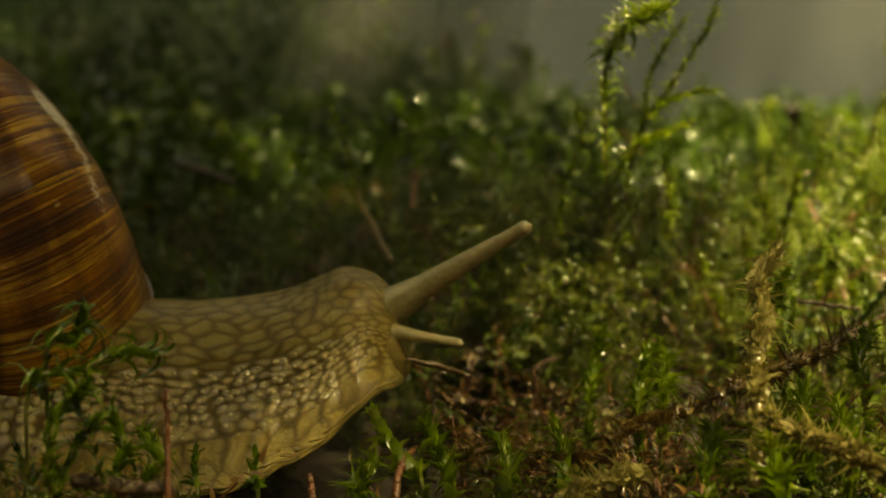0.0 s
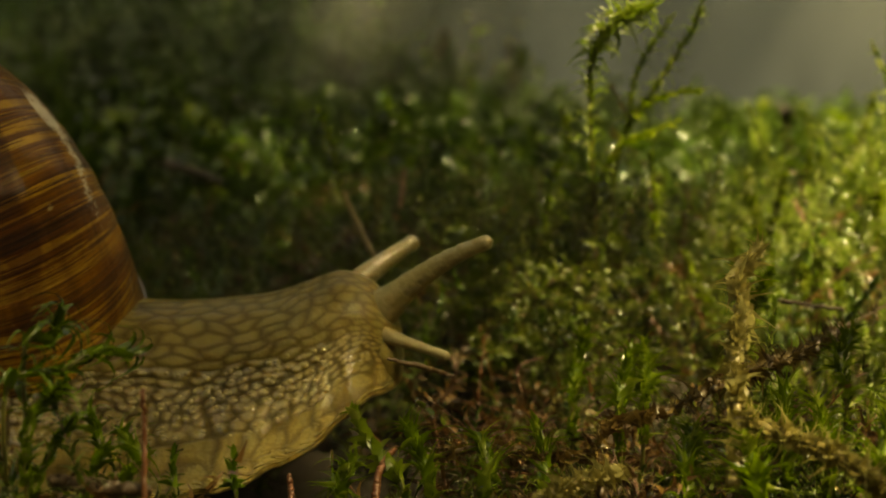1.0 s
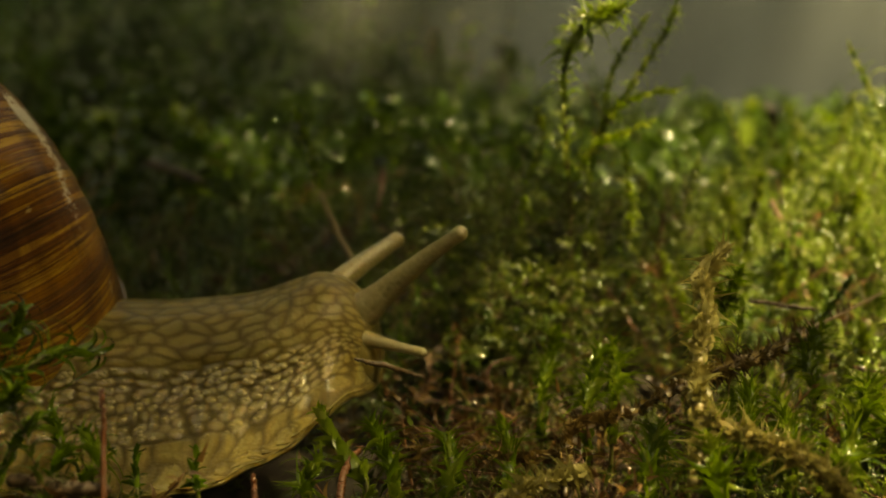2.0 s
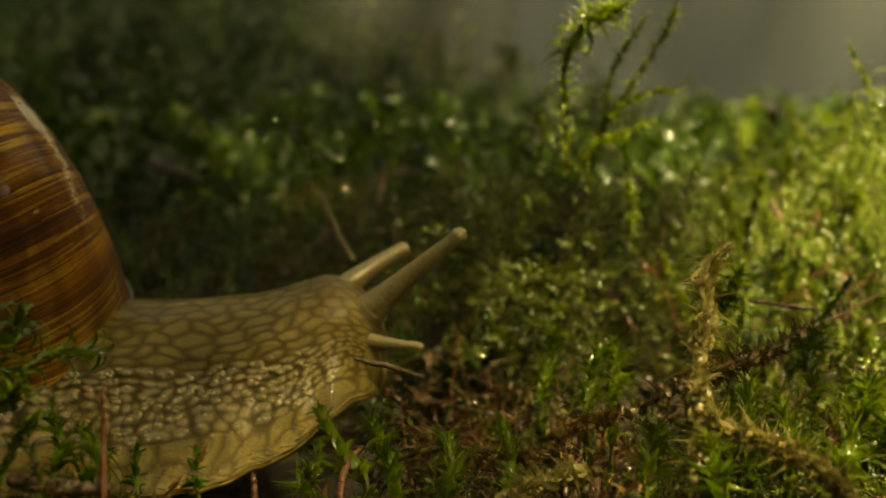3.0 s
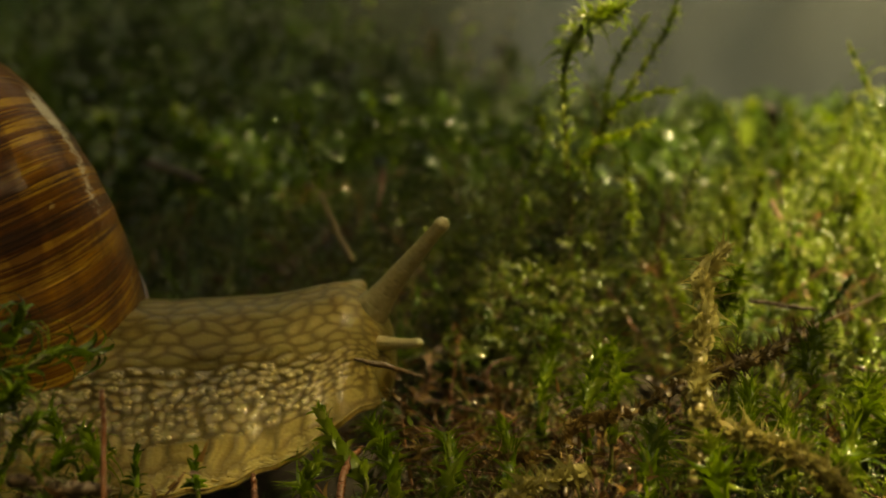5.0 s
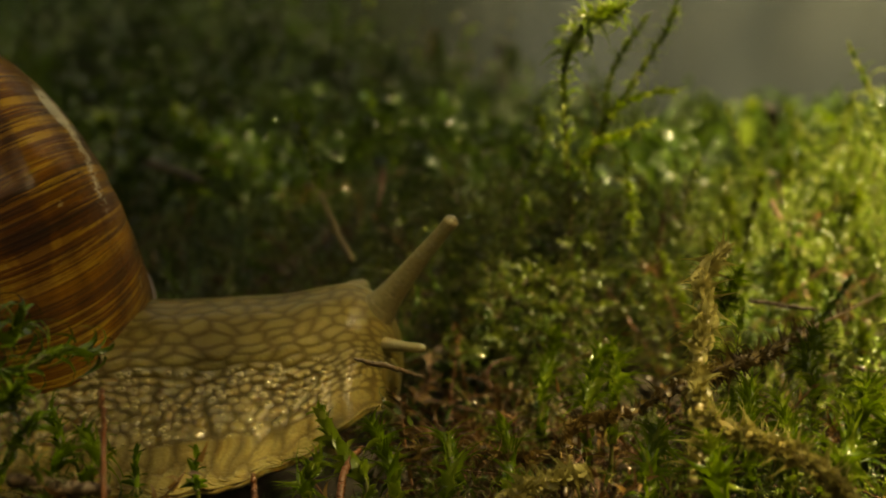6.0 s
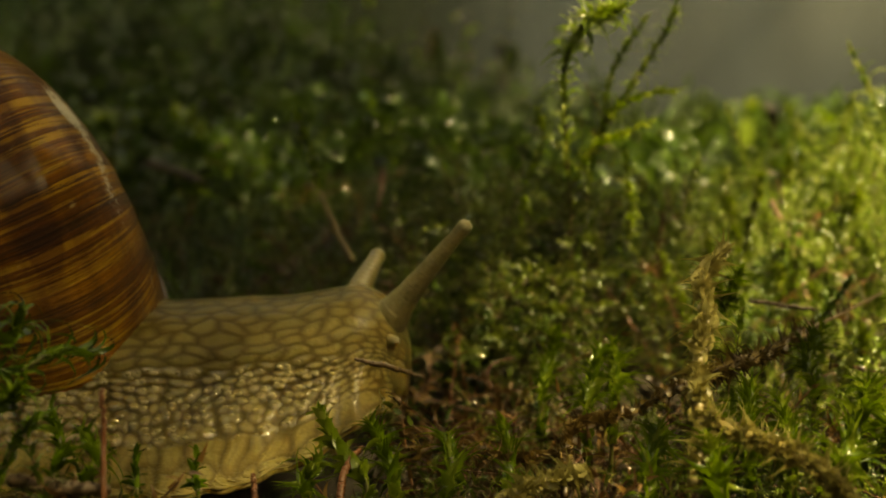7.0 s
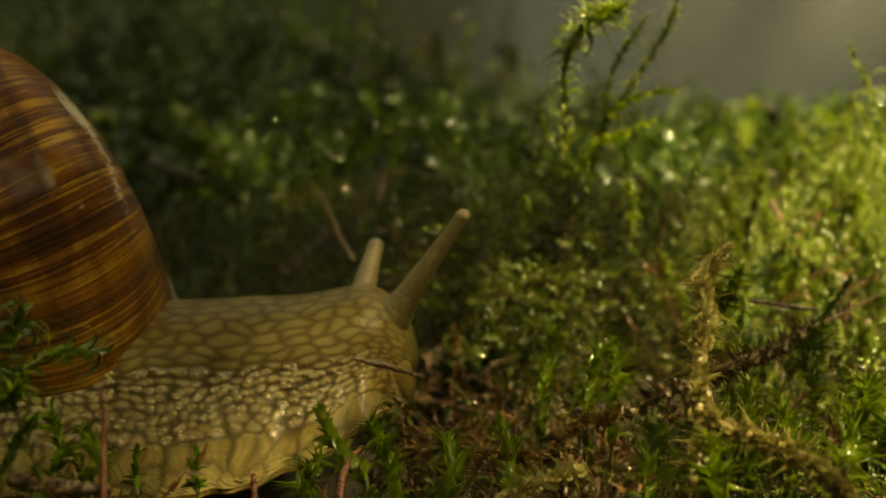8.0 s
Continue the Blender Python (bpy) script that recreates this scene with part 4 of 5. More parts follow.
STAR_OB = leaf_material("sprig_star_green", (0.075, 0.13, 0.012), (0.13, 0.21, 0.022), (0.22, 0.28, 0.05), 0.24, 0.5, "object")
BROWN_OB = leaf_material("sprig_dead_brown", (0.06, 0.032, 0.010), (0.13, 0.080, 0.026), (0.22, 0.15, 0.055), 0.4, 0.25, "object")
PALE_OB = leaf_material("sprig_bleached", (0.16, 0.135, 0.048), (0.27, 0.235, 0.09), (0.39, 0.36, 0.17), 0.28, 0.45, "object")

STEM_PALE = rough_material("moss_stem_straw", (0.12, 0.085, 0.028), (0.28, 0.215, 0.08), 900, 0.45, 0.0003, wet=0.3)

# leaf count, length, width, start and end angle, stem radius, leaf and stem material, rooted, label
SPRIGS = {
    "star": (50, 3.9, 1.05, 74, -50, 0.32, STAR_OB, STEM_GREEN, True, "bright green moss shoot with curved pointed leaves"),
    "big": (50, 4.8, 1.25, 74, -45, 0.42, STAR_OB, STEM_GREEN, True, "large fresh green moss shoot with curved leaves"),
    "long": (20, 5.0, 0.9, 78, -60, 0.24, MID_OB, STEM_GREEN, True, "dark green moss shoot with long curling leaves"),
    # like the star shoot, with the shell's shade put into a darker green
    "shade": (44, 3.6, 0.9, 74, -60, 0.24, MID_OB, STEM_GREEN, True, "moss shoot coloured darker green for the shell's shade"),
    "soft": (24, 1.3, 0.5, 65, 10, 0.18, DARK_OB, STEM_GREEN, True, "small dark green moss shoot before the snail"),
    "point": (44, 1.9, 1.0, 75, 25, 0.30, YELLOW_OB, STEM_GREEN, True, "slender yellow-green pointed moss shoot"),
    "dead": (200, 2.3, 1.2, 62, -50, 0.36, BROWN_OB, STEM_BROWN, False, "brown dead moss runner lying on the carpet"),
    "pale": (280, 2.8, 1.7, 62, -20, 0.62, PALE_OB, STEM_PALE, False, "bleached straw-coloured moss stem, half bare"),
    "tall": (210, 3.0, 0.65, 55, -30, 0.2, FRESH_OB, STEM_BROWN, True, "tall brown-stemmed moss shoot with green nodding tip"),
    "thin": (120, 2.3, 0.7, 55, -25, 0.18, FRESH_OB, STEM_GREEN, False, "thin branching moss stem with short leaves"),
    "bare": (4, 1.0, 0.5, 60, 20, 0.14, BROWN_OB, STEM_BROWN, False, "bare brown moss side stem"),
    "round": (18, 5.0, 4.2, 50, -10, 0.35, FRESH_OB, STEM_GREEN, True, "low plant with rounded green leaves in far moss"),
    "bright": (20, 4.2, 2.2, 72, 40, 0.35, YELLOW_OB, STEM_GREEN, True, "sunlit yellow-green leafy tuft at the edge"),
    "bank": (48, 3.0, 1.25, 72, -55, 0.34, YELLOW_OB, STEM_GREEN, True, "sunlit yellow-green moss shoot on the bank"),
    "wall": (7, 4.5, 3.0, 40, -40, 0.35, FRESH_OB, STEM_BROWN, True, "dark weed stem with a few leaves at the edge"),
}
LEAVES = {}


def leaf_meshes(style):
    if style not in LEAVES:
        _, length, width, start, end, _, mat, _, _, _ = SPRIGS[style]
        rng = np.random.default_rng(len(LEAVES))
        made = []
        for _ in range(5):
            if style in ("star", "shade", "big", "bank", "pale", "dead"):
                v, q = spiky_leaf(length * rng.uniform(0.9, 1.15), width, end + rng.normal() * 18)
            else:
                v, q = leaf_shape(length, width, start + rng.normal() * 6, end + rng.normal() * 16, 8, broad=style in ("round", "bright", "wall", "soft", "point"))
            v[:, 1] += rng.normal() * 0.10 * v[:, 0] ** 2 / length
            made.append(mesh_of("leaf", v, q, mat))
        LEAVES[style] = made
    return LEAVES[style]


def sprig(style, pts, seed):
    count, length, width, _, _, thick, _, stem_mat, rooted, label = SPRIGS[style]
    rng = np.random.default_rng(seed)
    pts = [np.array(p) for p in pts]
    if rooted:
        soil = float(moss_top(pts[0][0], pts[0][1])) - 10
        if pts[0][2] > soil + 1:
            pts = [np.array([pts[0][0], pts[0][1] - 0.5, soil])] + pts
    p = curve_points(pts, 60)
    p = p + np.cumsum(rng.normal(size=p.shape), 0) * 0.03 * np.linspace(0, 1, 60)[:, None] * np.linspace(1, 0, 60)[:, None]
    top = empty("moss_shoot", p[0])
    tagged(top, label, "moss", group="single moss shoots")
    part("stem", tube_mesh("stem", p - p[0], [thick * 0.45 if rooted else thick, thick * 0.8, thick * 0.85, thick * 0.5], stem_mat, 8, 0.07, rng), top)
    tan = norm(np.gradient(p, axis=0))
    first = 0.24 if rooted else 0.02
    span = np.linalg.norm(np.diff(p, axis=0), axis=1).sum() * (1 - first)
    count = max(4, min(300, int(count * span / (16.0 if style in ("dead", "pale", "thin") else 9.0)))) if style not in ("wall", "bare", "tall", "round", "bright") else count
    made = leaf_meshes(style)
    for i in range(count):
        t = first + (1 - first) * (i + rng.random() * 0.5) / count
        if style == "tall":
            t = first + (1 - first) * ((i + rng.random() * 0.5) / count) ** 0.62
        k = min(int(t * 59), 58)
        tip = max(0.0, (t - 0.85) / 0.15)
        ax = frame_of(tan[k])
        az = i * 2.399 + rng.normal() * 0.7
        r = np.array([[math.cos(az), math.sin(az), 0], [-math.sin(az), math.cos(az), 0], [0, 0, 1]]) @ ax
        lift = -0.2 * tip + rng.normal() * (0.35 if style in ("pale", "dead") else 0.28)
        r = np.array([[math.cos(lift), 0, -math.sin(lift)], [0, 1, 0], [math.sin(lift), 0, math.cos(lift)]]) @ r
        scale = rng.uniform(0.45, 1.2) * (1 - 0.3 * tip)
        if style == "tall":
            scale *= 0.7 + 0.75 * t
        if style in ("pale", "dead") and rng.random() < 0.3:
            scale *= 0.5
        leaf = new("leaf", made[rng.integers(len(made))])
        m = Matrix([list(c) for c in (r * scale).T]).to_4x4()
        m.translation = Vector((p[k] - p[0] + r[0] * thick * 0.6) * MM)
        leaf.parent = top
        leaf.matrix_basis = m
    return top


SHOOTS = (
    ("long", ((-35.0, 98.2, 14.2), (-31.1, 99.6, 15.8), (-28.9, 100.8, 16.7), (-26.6, 102.8, 16.2))),
    ("shade", ((-33.3, 96.4, 6.1), (-31.9, 98.3, 9.8), (-30.3, 98.8, 12.1))),
    ("shade", ((-29.0, 97.6, 6.6), (-28.5, 99.2, 9.5), (-29.4, 100.8, 12.0))),
    ("shade", ((-32.7, 94.5, 11.3), (-31.8, 96.2, 14.1), (-30.6, 96.4, 15.3))),
    ("long", ((-34.0, 99.7, 16.4), (-32.4, 100.1, 18.0), (-31.5, 100.4, 19.2))),
    ("shade", ((-27.0, 99.4, 5.8), (-26.2, 100.9, 7.9), (-27.5, 102.3, 9.7))),
    ("soft", ((-23.4, 101.1, 4.0), (-23.8, 102.5, 5.9), (-24.1, 104.0, 7.9))),
    ("soft", ((-18.8, 101.1, 4.0), (-19.2, 102.5, 5.9), (-19.3, 104.0, 7.7))),
    ("point", ((-6.3, 109.7, 1.1), (-7.6, 112.2, 3.1), (-9.4, 114.6, 4.7), (-10.6, 116.0, 6.8))),
    ("star", ((-3.9, 108.6, 1.0), (-4.5, 112.3, 3.5), (-6.0, 114.8, 5.7))),
    ("star", ((0.3, 105.8, 2.2), (0.8, 110.3, 3.8), (0.3, 113.6, 5.1))),
    ("star", ((-11.1, 108.6, 0.8), (-11.5, 110.0, 2.4), (-10.6, 111.3, 3.9))),
    ("star", ((24.1, 103.5, 5.5), (24.8, 109.0, 7.3), (26.1, 113.6, 9.6))),
    ("star", ((26.8, 101.6, 6.3), (27.5, 105.9, 7.4), (27.8, 109.5, 9.5))),
    ("big", ((29.4, 98.4, 5.8), (31.4, 103.0, 8.0), (33.8, 106.9, 11.8))),
    ("big", ((20.5, 97.4, 5.8), (20.7, 99.7, 7.0), (20.5, 102.3, 9.3))),
    ("star", ((26.4, 133.3, 10.7), (27.8, 133.7, 12.3), (28.9, 134.1, 14.5))),
    ("star", ((12.9, 118.6, 4.3), (13.6, 124.1, 6.2), (14.8, 127.8, 8.9))),
    ("star", ((15.7, 123.8, 4.6), (16.4, 127.2, 6.3), (16.3, 129.8, 8.8))),
    ("star", ((9.6, 128.5, 3.0), (10.5, 134.1, 5.2), (11.5, 136.8, 8.0))),
    ("star", ((33.0, 119.2, 7.2), (33.2, 122.7, 9.3), (34.8, 125.2, 11.3))),
    ("star", ((16.2, 103.1, 3.8), (16.8, 107.5, 5.4), (17.9, 111.0, 7.0))),
    ("star", ((5.4, 108.8, 1.9), (5.8, 113.2, 3.2), (5.2, 116.8, 5.5))),
    ("big", ((35.0, 101.8, 7.1), (35.5, 105.3, 9.1), (34.6, 107.8, 11.1))),
    ("dead", ((-4.6, 114.2, 3.2), (0.8, 113.5, 4.4), (5.6, 112.3, 3.9), (10.7, 111.5, 4.8))),
    ("dead", ((9.8, 106.0, 3.1), (10.3, 109.8, 6.5), (12.0, 111.1, 7.7), (16.4, 112.3, 8.4), (21.9, 116.8, 10.1))),
    ("dead", ((19.7, 112.6, 9.9), (25.0, 118.0, 10.3), (29.6, 122.9, 10.1), (36.0, 132.0, 9.9))),
    ("pale", ((19.0, 100.0, 6.5), (19.9, 103.0, 9.4), (20.0, 105.0, 12.0), (20.5, 108.0, 14.3), (21.6, 111.0, 16.8), (21.8, 114.0, 19.4), (24.3, 118.0, 20.9))),
    ("pale", ((19.9, 104.0, 10.5), (23.4, 101.0, 9.9), (26.6, 98.0, 9.4), (29.1, 94.0, 7.9))),
    ("pale", ((4.3, 104.9, 2.6), (7.5, 106.2, 4.0), (11.7, 107.4, 4.7))),
    ("tall", ((15.3, 164.0, 13.5), (14.8, 163.0, 18.4), (14.1, 161.0, 25.4), (13.6, 158.0, 32.1), (14.3, 155.0, 36.0), (16.2, 152.0, 38.5), (18.8, 150.0, 39.8))),
    ("thin", ((19.1, 164.0, 26.2), (21.6, 164.0, 29.6), (24.0, 164.0, 33.5), (25.9, 164.0, 36.8), (27.1, 164.0, 40.6))),
    ("thin", ((19.3, 166.0, 25.9), (19.6, 166.0, 30.1), (21.1, 166.0, 33.9), (23.5, 166.0, 37.6))),
    ("thin", ((19.0, 163.0, 26.3), (21.4, 163.0, 28.4), (24.0, 163.0, 29.4), (26.9, 163.0, 29.7))),
    ("thin", ((15.1, 162.0, 18.6), (17.5, 162.0, 23.1), (20.7, 162.0, 24.8), (24.3, 162.0, 26.3))),
    ("bare", ((16.7, 165.0, 30.3), (17.8, 165.0, 28.2), (19.2, 165.0, 26.0))),
    ("thin", ((17.3, 165.0, 16.7), (17.7, 165.0, 20.8), (18.6, 165.0, 24.2), (19.2, 165.0, 26.0))),
    ("thin", ((22.0, 163.0, 11.6), (22.0, 163.0, 17.1), (21.3, 163.0, 22.4))),
    ("thin", ((-15.7, 172.0, 16.8), (-16.5, 172.0, 21.8), (-18.2, 172.0, 26.3))),
    ("thin", ((9.3, 166.0, 11.7), (9.9, 166.0, 17.9), (11.8, 166.0, 23.4), (11.0, 166.0, 27.4))),
    ("wall", ((17.5, 436.0, -4.0), (18.0, 439.0, 10.0), (19.5, 441.0, 17.0), (24.0, 445.0, 42.0))),
    ("wall", ((-8.0, 437.0, 6.0), (-6.0, 441.0, 20.0), (-3.0, 445.0, 42.0))),
    ("wall", ((-24.0, 436.0, 8.0), (-22.5, 440.0, 18.0), (-24.0, 445.0, 42.0))),
    ("wall", ((5.0, 430.0, 2.0), (6.0, 436.0, 12.0), (9.0, 440.0, 24.0))),
)
for seed, (style, pts) in enumerate(SHOOTS):
    sprig(style, pts, 100 + seed)


EDGE = []


def scattered():
    """Further single shoots: on the sunlit bank, and leafy plants farther back."""
    rng = np.random.default_rng(31)
    for n in range(34):
        x, y = rng.uniform(30, 66), rng.uniform(145, 225)
        z = float(moss_top(x, y))
        d = rng.normal(size=2) * 3
        sprig("bank", ((x, y, z - 6), (x + d[0] * 0.4, y + d[1] * 0.4, z), (x + d[0], y + d[1], z + rng.uniform(3, 7))), 300 + n)
    for n in range(16):
        x, y = rng.uniform(-80, -44), rng.uniform(270, 320)
        z = float(moss_top(x, y))
        sprig("round", ((x, y, z - 6), (x, y, z), (x + rng.normal() * 2, y, z + rng.uniform(2, 6))), 400 + n)
    for n, (x, y, top) in enumerate(((71, 323, 2), (83, 329, 8), (72, 330, 8), (64, 326, 2), (93, 325, 5))):
        z = float(moss_top(x, y))
        sprig("bright", ((x, y, min(z, top) - 6), (x, y, top - 4), (x + rng.normal(), y, top)), 450 + n)
    for n in range(16):
        x, y, top = rng.uniform(-34, 26), rng.uniform(405, 445), rng.uniform(4, 26)
        sprig("wall", ((x, y, float(moss_top(x, y)) - 4), (x + rng.normal() * 2, y, top * 0.5), (x + rng.normal() * 4, y, top)), 470 + n)
        EDGE.append((x, y, top))
    sprig("round", ((87, 322, -4), (87.3, 322.5, 2), (87.5, 323, 6)), 460)


scattered()


# ---- rounded leaves at the far edge of the moss ----
BUD = rough_material("dead_bud", (0.016, 0.008, 0.004), (0.05, 0.022, 0.010), 500, 0.6, 0.0006)


def weed(top_at, length, width, turn, tilt, mat, label, seed):
    """A low weed: a stem out of the moss with a broad leaf at its top and a smaller one beside it."""
    rng = np.random.default_rng(seed)
    x, y, z = top_at
    foot = min(float(moss_top(x, y)) - 6, z - 8)
    top = empty("weed", (x, y, foot))
    tagged(top, label, "weed", group="weeds at the far edge")
    rise = z - foot - length * 0.5
    part("stem", tube_mesh("stem", curve_points([(0, 0, 0), (rng.normal(), 0.5, rise * 0.6), (0, 0, rise)], 12), [0.5, 0.35], STEM_GREEN, 6), top)
    v, q = broad_leaf(length, width)
    for k, (size, a) in enumerate(((1.0, turn), (0.55, turn + 1.6))):
        w = turned(v * size, 0, 1.25 + tilt)
        w = turned(w[:, [1, 0, 2]] * np.array([1, -1, 1]), a)
        part("leaf", mesh_of("leaf", w + np.array([0, 0, rise]), q, mat), top)
    return top


for n, (at, length, width, turn, tilt, mat, label) in enumerate((
        ((66.2, 300.0, 7.0), 8.5, 7.5, 0.2, 0.1, MOSS_SUNLIT, "round pale yellow-green leaf in the sun"),
        ((81.0, 300.0, 7.0), 10.0, 7.0, -0.3, 0.2, MOSS_FRESH, "rounded dark green leaf at the moss edge"),
        ((77.2, 305.0, 11.0), 9.0, 3.5, 0.5, 0.2, MOSS_SUNLIT, "narrow upright yellow-green leaf in the sun"),
        ((68.8, 318.0, 11.7), 9.0, 4.0, 0.1, -0.1, MOSS_SUNLIT, "narrow upright yellow-green leaf in the sun"),
        ((20.5, 425.0, 20.5), 9.0, 6.0, 0.6, 0.3, MOSS_FRESH, "small green leaf on a thin stem"),
        ((-59.3, 285.0, 8.0), 11.0, 8.0, -0.4, 0.1, MOSS_DARK, "dark rounded leaf in the shaded moss"),
        ((-67.5, 292.0, 8.7), 10.0, 8.0, 0.4, 0.2, MOSS_FRESH, "rounded green leaf in the shaded moss"),
        ((-2.4, 428.0, 26.7), 12.0, 6.0, 0.9, 0.4, MOSS_BROWN, "withered brown leaf on a thin stem"),
        ((-24.6, 430.0, 28.0), 11.0, 6.0, -0.9, 0.4, MOSS_BROWN, "withered brown leaf on a thin stem"))):
    weed(at, length, width, turn, tilt, mat, label, 600 + n)


def bud(at, size, seed):
    """A withered bud: ragged scales round a core on a thin stalk."""
    rng = np.random.default_rng(seed)
    x, y, z = at
    foot = min(float(moss_top(x, y)) - 6, z - 8)
    top = empty("withered_bud", (x, y, foot))
    tagged(top, "withered dark brown bud on a thin stalk", "bud")
    part("stalk", tube_mesh("stalk", curve_points([(0, 0, 0), (rng.normal(), 0, (z - foot) * 0.5), (0, 0, z - foot)], 12), [0.4, 0.3], STEM_BROWN, 6), top)
    for k in range(7):
        v, q = leaf_shape(size * rng.uniform(0.9, 1.4), size * 0.6, 70, 20 + 30 * rng.random(), 6, broad=True)
        part("scale", mesh_of("scale", turned(v, k * 0.9) + np.array([0, 0, z - foot - size * 0.4]), q, BUD), top)
    return top


for n, at in enumerate(((70.0, 298.0, 9.9), (16.9, 424.0, 13.9), (-20.6, 430.0, 18.5))):
    bud(at, 4.2, 640 + n)


# ---- twigs, straws and drops ----
def stick(name, pts, radii, mat, label, category, knots=0, seed=0):
    """A crooked twig or straw; knots: short side stubs."""
    rng = np.random.default_rng(seed)
    p = curve_points(pts, 40)
    p[1:-1] += rng.normal(size=(38, 3)) * 0.06
    top = empty(name, p[0])
    tagged(top, label, category)
    part("stem", tube_mesh("stem", p - p[0], radii, mat, 10, 0.08, rng), top)
    for _ in range(knots):
        k = rng.integers(3, 37)
        d = norm(rng.normal(size=3) + np.array([0, -0.3, 0.5])) * rng.uniform(0.6, 2.2)
        part("stub", tube_mesh("stub", [p[k] - p[0], p[k] - p[0] + d * 0.6, p[k] - p[0] + d], [radii[0] * 0.4, radii[0] * 0.12], mat, 5), top)
    return top


stick("twig", ((-24.5, 96.4, 15.3), (-24.4, 95.8, 12.5), (-24.2, 93.7, 7.7)), [0.15, 0.2, 0.24], STEM_RED, "thin upright brown stalk before the snail", "twig", 2, 1)
stick("twig", ((19.7, 112.6, 9.9), (29.6, 122.9, 10.1), (37.0, 133.1, 9.9), (46.9, 145.4, 10.0)), [0.30, 0.26, 0.20, 0.14], TWIG, "knobbly brown twig lying across the moss", "twig", 44, 2)
stick("twig", ((30.5, 135.6, 11.7), (37.5, 137.3, 10.3)), [0.22, 0.18], TWIG, "short thin brown twig in the moss", "twig", 1, 3)
stick("twig", ((43.0, 181.0, 13.4), (44.2, 176.1, 9.5), (44.8, 166.5, 3.4)), [0.20, 0.30, 0.26], STEM_RED, "thin arched reddish stalk in the bright moss", "twig", 1, 4)
stick("straw", ((-15.3, 172.0, 16.3), (-13.4, 168.0, 13.0), (-10.9, 163.0, 9.4)), [0.22, 0.46, 0.40], STRAW, "short dry straw standing behind the snail", "straw", 0, 5)
stick("twig", ((-50.4, 236.0, 9.7), (-44.9, 232.0, 8.9), (-39.4, 228.0, 7.8)), [0.7, 0.85, 0.5], TWIG, "small dark stick lying on far moss", "twig", 0, 6)
stick("grass_blade", ((-7.8, 119.0, 10.7), (-4.7, 119.8, 9.7), (-1.8, 121.5, 8.2)), [0.12, 0.26, 0.22, 0.10], STEM_BROWN, "dark dead blade by the snail's mouth", "grass", 0, 7)
stick("stalk", ((-15.0, 105.0, 3.0), (-15.4, 107.3, 4.5)), [0.28, 0.2], STEM_RED, "short reddish moss stalk", "stalk", 0, 8)
stick("stalk", ((-8.5, 107.8, 1.8), (-8.2, 111.2, 3.4), (-7.0, 114.5, 4.2)), [0.35, 0.3, 0.2], STEM_RED, "short reddish moss stalk", "stalk", 0, 9)
stick("stalk", ((4.8, 133.6, 3.0), (4.6, 135.1, 4.9), (7.2, 136.3, 5.6)), [0.13, 0.15, 0.1], STEM_RED, "bent reddish moss stalk", "stalk", 0, 10)
stick("stalk", ((22.9, 172.5, 16.7), (22.9, 168.5, 12.5)), [0.3, 0.25], STEM_RED, "short reddish moss stalk", "stalk", 0, 11)
stick("stalk", ((-8.4, 197.7, 14.8), (-8.9, 191.6, 10.2)), [0.3, 0.3], STEM_RED, "short reddish moss stalk", "stalk", 0, 12)
stick("twig", ((-31.6, 96.9, 8.2), (-28.1, 95.8, 8.1), (-24.1, 94.9, 8.2)), [0.5, 0.6, 0.45], TWIG, "wet brown twig low in the moss", "twig", 4, 13)


def water_material():
    m, nt, b = material("water")
    b.inputs["Base Color"].default_value = (1, 1, 1, 1)
    b.inputs["Transmission Weight"].default_value = 1.0
    b.inputs["IOR"].default_value = 1.333
    b.inputs["Roughness"].default_value = 0.02
    return m


def drops():
    rng = np.random.default_rng(21)
    tips = np.vstack(TIPS)
    tips = tips[tips[:, 2] > moss_top(tips[:, 0], tips[:, 1]) - 3]
    tips = tips[rng.permutation(len(tips))[:2600]]
    bm = bmesh.new()
    bmesh.ops.create_icosphere(bm, subdivisions=2, radius=1)
    bv = np.array([v.co[:] for v in bm.verts])
    bf = np.array([[v.index for v in f.verts] for f in bm.faces])
    bm.free()
    V = [bv * np.array([1, 1, 0.85]) * min(0.28, 0.10 + rng.exponential(0.06)) + t for t in tips]
    for x, y, top in EDGE:
        for _ in range(3):
            k = rng.uniform(0.5, 1.0)
            V.append(bv * rng.uniform(0.5, 1.0) + np.array([x + rng.normal() * 2.5 * k, y - 1, top * k]))
    for x, y, z, r in ((24.7, 410.0, 27.3, 0.9), (14.3, 410.0, 23.1, 0.8), (22.8, 400.0, 9.7, 1.0), (19.3, 400.0, 6.2, 0.8), (21.9, 400.0, 2.0, 0.8), (4.1, 330.0, 7.8, 0.6), (-26.4, 330.0, 3.2, 0.8), (32.6, 200.0, 17.5, 0.4), (28.7, 250.0, 14.8, 0.5), (2.8, 150.0, 17.6, 0.35), (-12.8, 380.0, 4.9, 0.7)):
        V.append(bv * r + np.array([x, y, z]))
    low = np.vstack(TIPS)
    low = low[(low[:, 1] < 150) & (low[:, 2] > moss_top(low[:, 0], low[:, 1]) - 4)]
    V += [bv * rng.uniform(0.12, 0.24) + t for t in low[rng.permutation(len(low))[:1500]]]
    F = [bf + i * len(bv) for i in range(len(V))]
    ob = new("water_drops", mesh_of("water_drops", np.vstack(V), np.vstack(F), water_material()))
    return tagged(ob, "clear water droplets on the moss leaves", "water drops", kind="stuff")


drops()


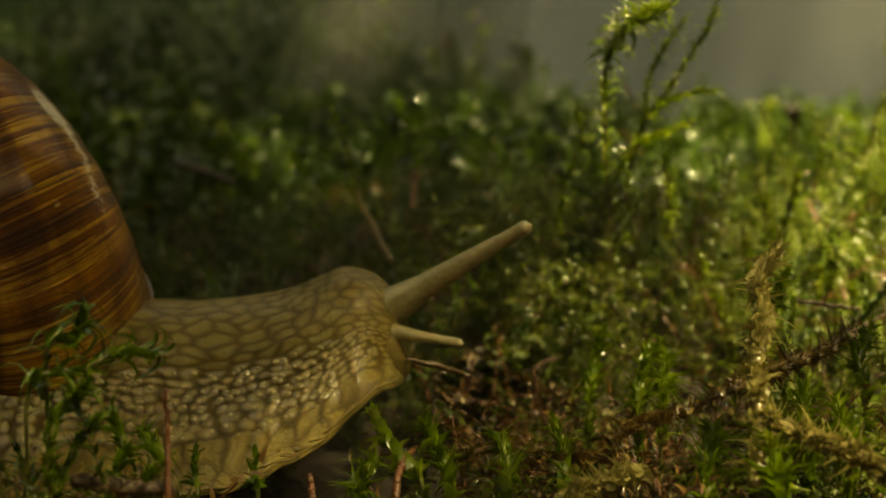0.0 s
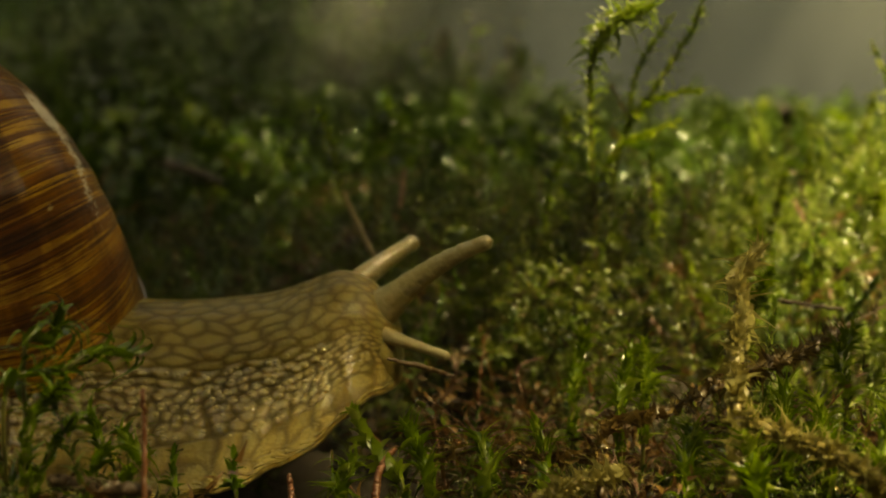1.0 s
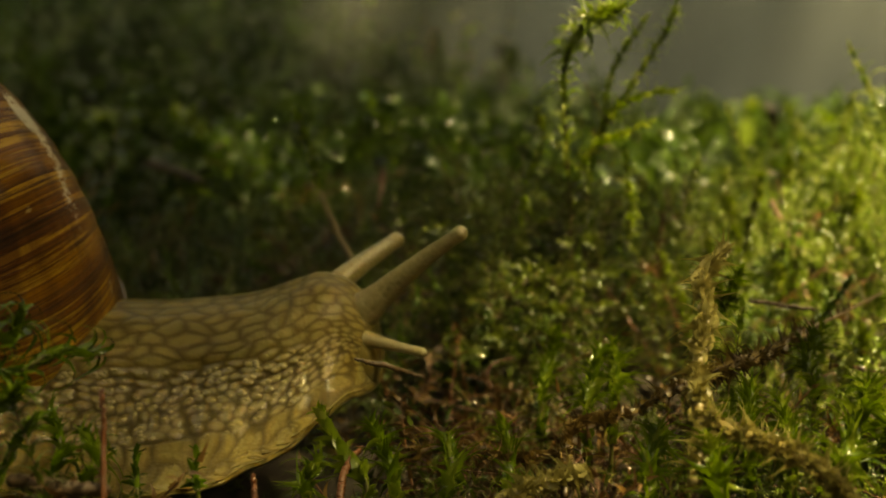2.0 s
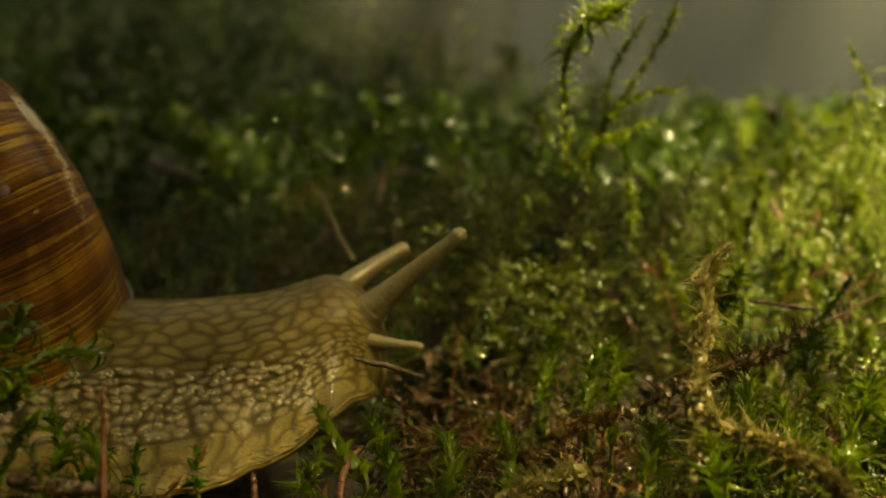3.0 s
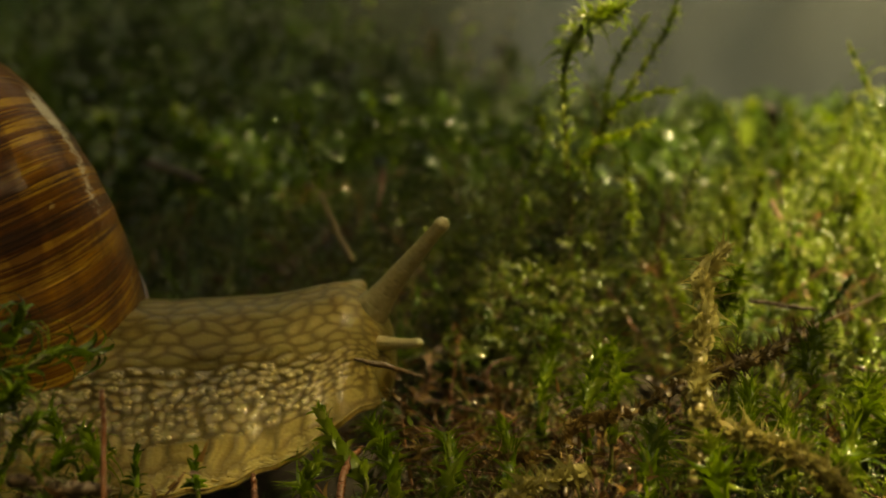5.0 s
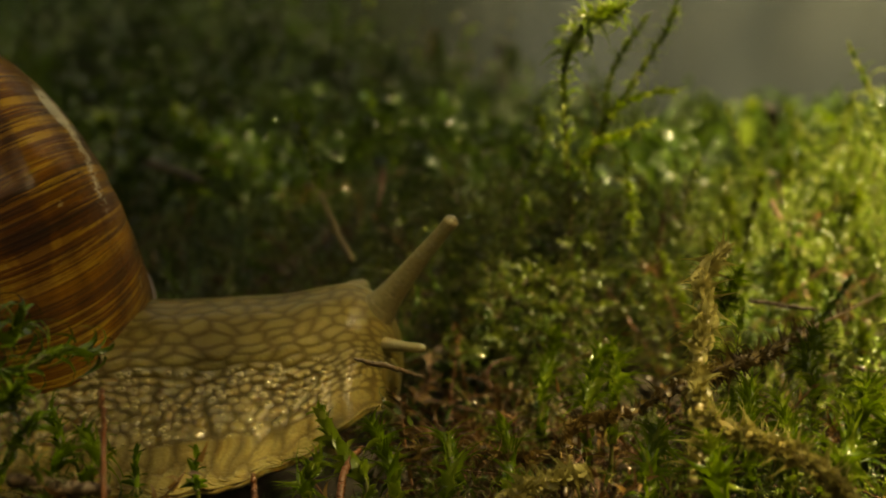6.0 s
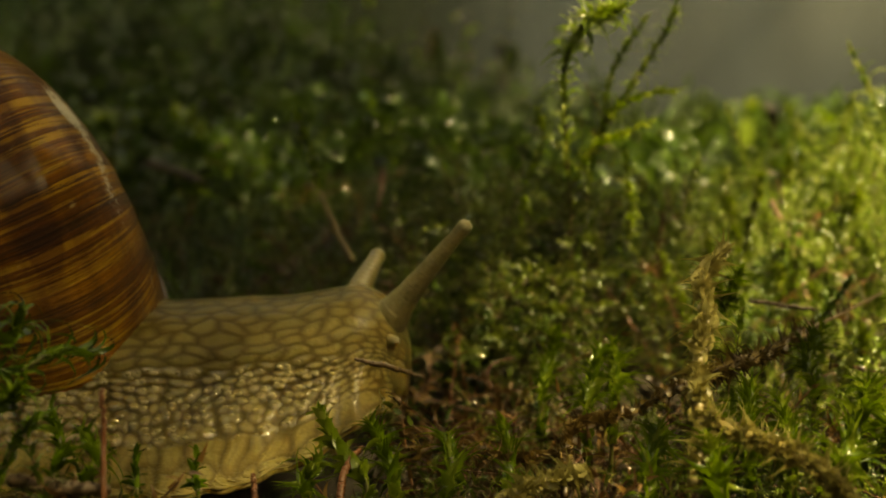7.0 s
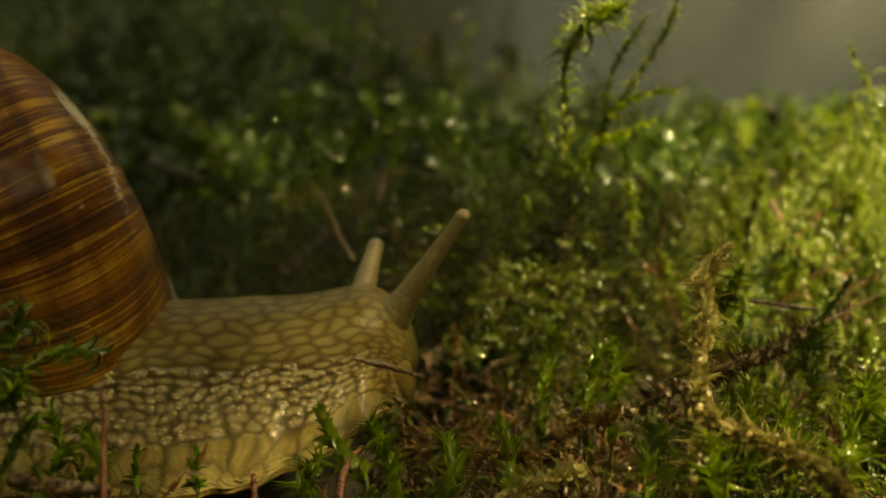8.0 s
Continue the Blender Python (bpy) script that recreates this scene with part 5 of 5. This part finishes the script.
# ---- motion ----
CRAWL = ((0, -5.61), (0.5, -5.08), (1, -4.61), (1.5, -4.06), (3, -3.17), (3.5, -2.89), (4, -2.56), (4.5, -2.36), (6, -1.44),
         (6.5, -1.0), (7, -0.61), (7.5, -0.28), (8, 0.0))
NOD = ((0, 9.5), (0.5, 8.5), (1, 7.5), (1.5, 7.0), (3, 5.0), (3.5, 2.8), (4, 2.2), (4.5, 1.8), (6, 0.8), (7, 0), (8, 0))
DRAG = ((0, -1.2, 0.17), (0.5, -1.2, 0.0), (1, -1.2, -0.17), (1.5, -1.25, -0.28), (3, -1.0, -0.44), (3.5, -0.95, -0.28),
        (4, -0.9, -0.17), (4.5, -0.72, -0.1), (6, -0.5, 0.17), (6.5, -0.45, 0.1), (7, -0.22, 0.1), (7.5, -0.16, 0.0), (8, 0, 0))


def along(base, tip, arch, s):
    """Pose at s millimetres from the root of a stalk that runs from base to tip with a slight arch."""
    b, e = Vector(base), Vector(tip)
    length = (e - b).length
    c = (b + e) / 2 + Vector((0, 0, arch * length))
    u = s / length
    p = b * (1 - u) ** 2 + c * 2 * u * (1 - u) + e * u * u
    d = (c - b) * (1 - u) + (e - c) * u
    return Matrix.Translation(p * MM) @ d.to_track_quat("X", "Z").to_matrix().to_4x4()


def stalk_motion(segs, rows, arch=0.0, drop=()):
    n = len(segs)
    keyed = [[] for _ in segs]
    for t, base, tip in rows:
        length = (Vector(tip) - Vector(base)).length
        a = arch + dict(drop).get(t, 0.0)
        ends = [length * (i + 1) / n for i in range(n)]
        for k, s in zip(keyed, ends):
            k.append((t, along(base, tip, a, s)))
    for seg, k in zip(segs, keyed):
        walk(seg, k)


def motions():
    walk(mist, [(t, pose(0, 0, 0, 0, 0, a)) for t, a in ((0, 4.5), (2, 2.0), (4, -0.5), (6, -3.0), (8, -5.0))])
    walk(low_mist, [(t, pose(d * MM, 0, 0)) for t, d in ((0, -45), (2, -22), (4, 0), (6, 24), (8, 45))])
    walk(snail, [(t, pose(d * MM, 0, 0)) for t, d in CRAWL])
    m = shell_matrix()
    walk(shell, [(t, Matrix.Translation((d * MM, 0, z * MM)) @ m) for t, d, z in DRAG])
    for share, piece in zip(np.linspace(0, 1, len(body_pieces)), body_pieces):
        walk(piece, [(t, pose(PIVOT[0] * MM, PIVOT[1] * MM, PIVOT[2] * MM, 0, -a * float(share), 0)) for t, a in NOD])
    stalk_motion(stalks["near_stalk"], NEAR_STALK, 0.02, ((0.6, 0.12), (1, 0.10), (1.5, 0.04)))
    stalk_motion(stalks["far_stalk"], FAR_STALK, 0.03)
    stalk_motion(stalks["near_feeler"], NEAR_FEELER)


snail, shell, body_pieces, stalks = make_snail()
motions()
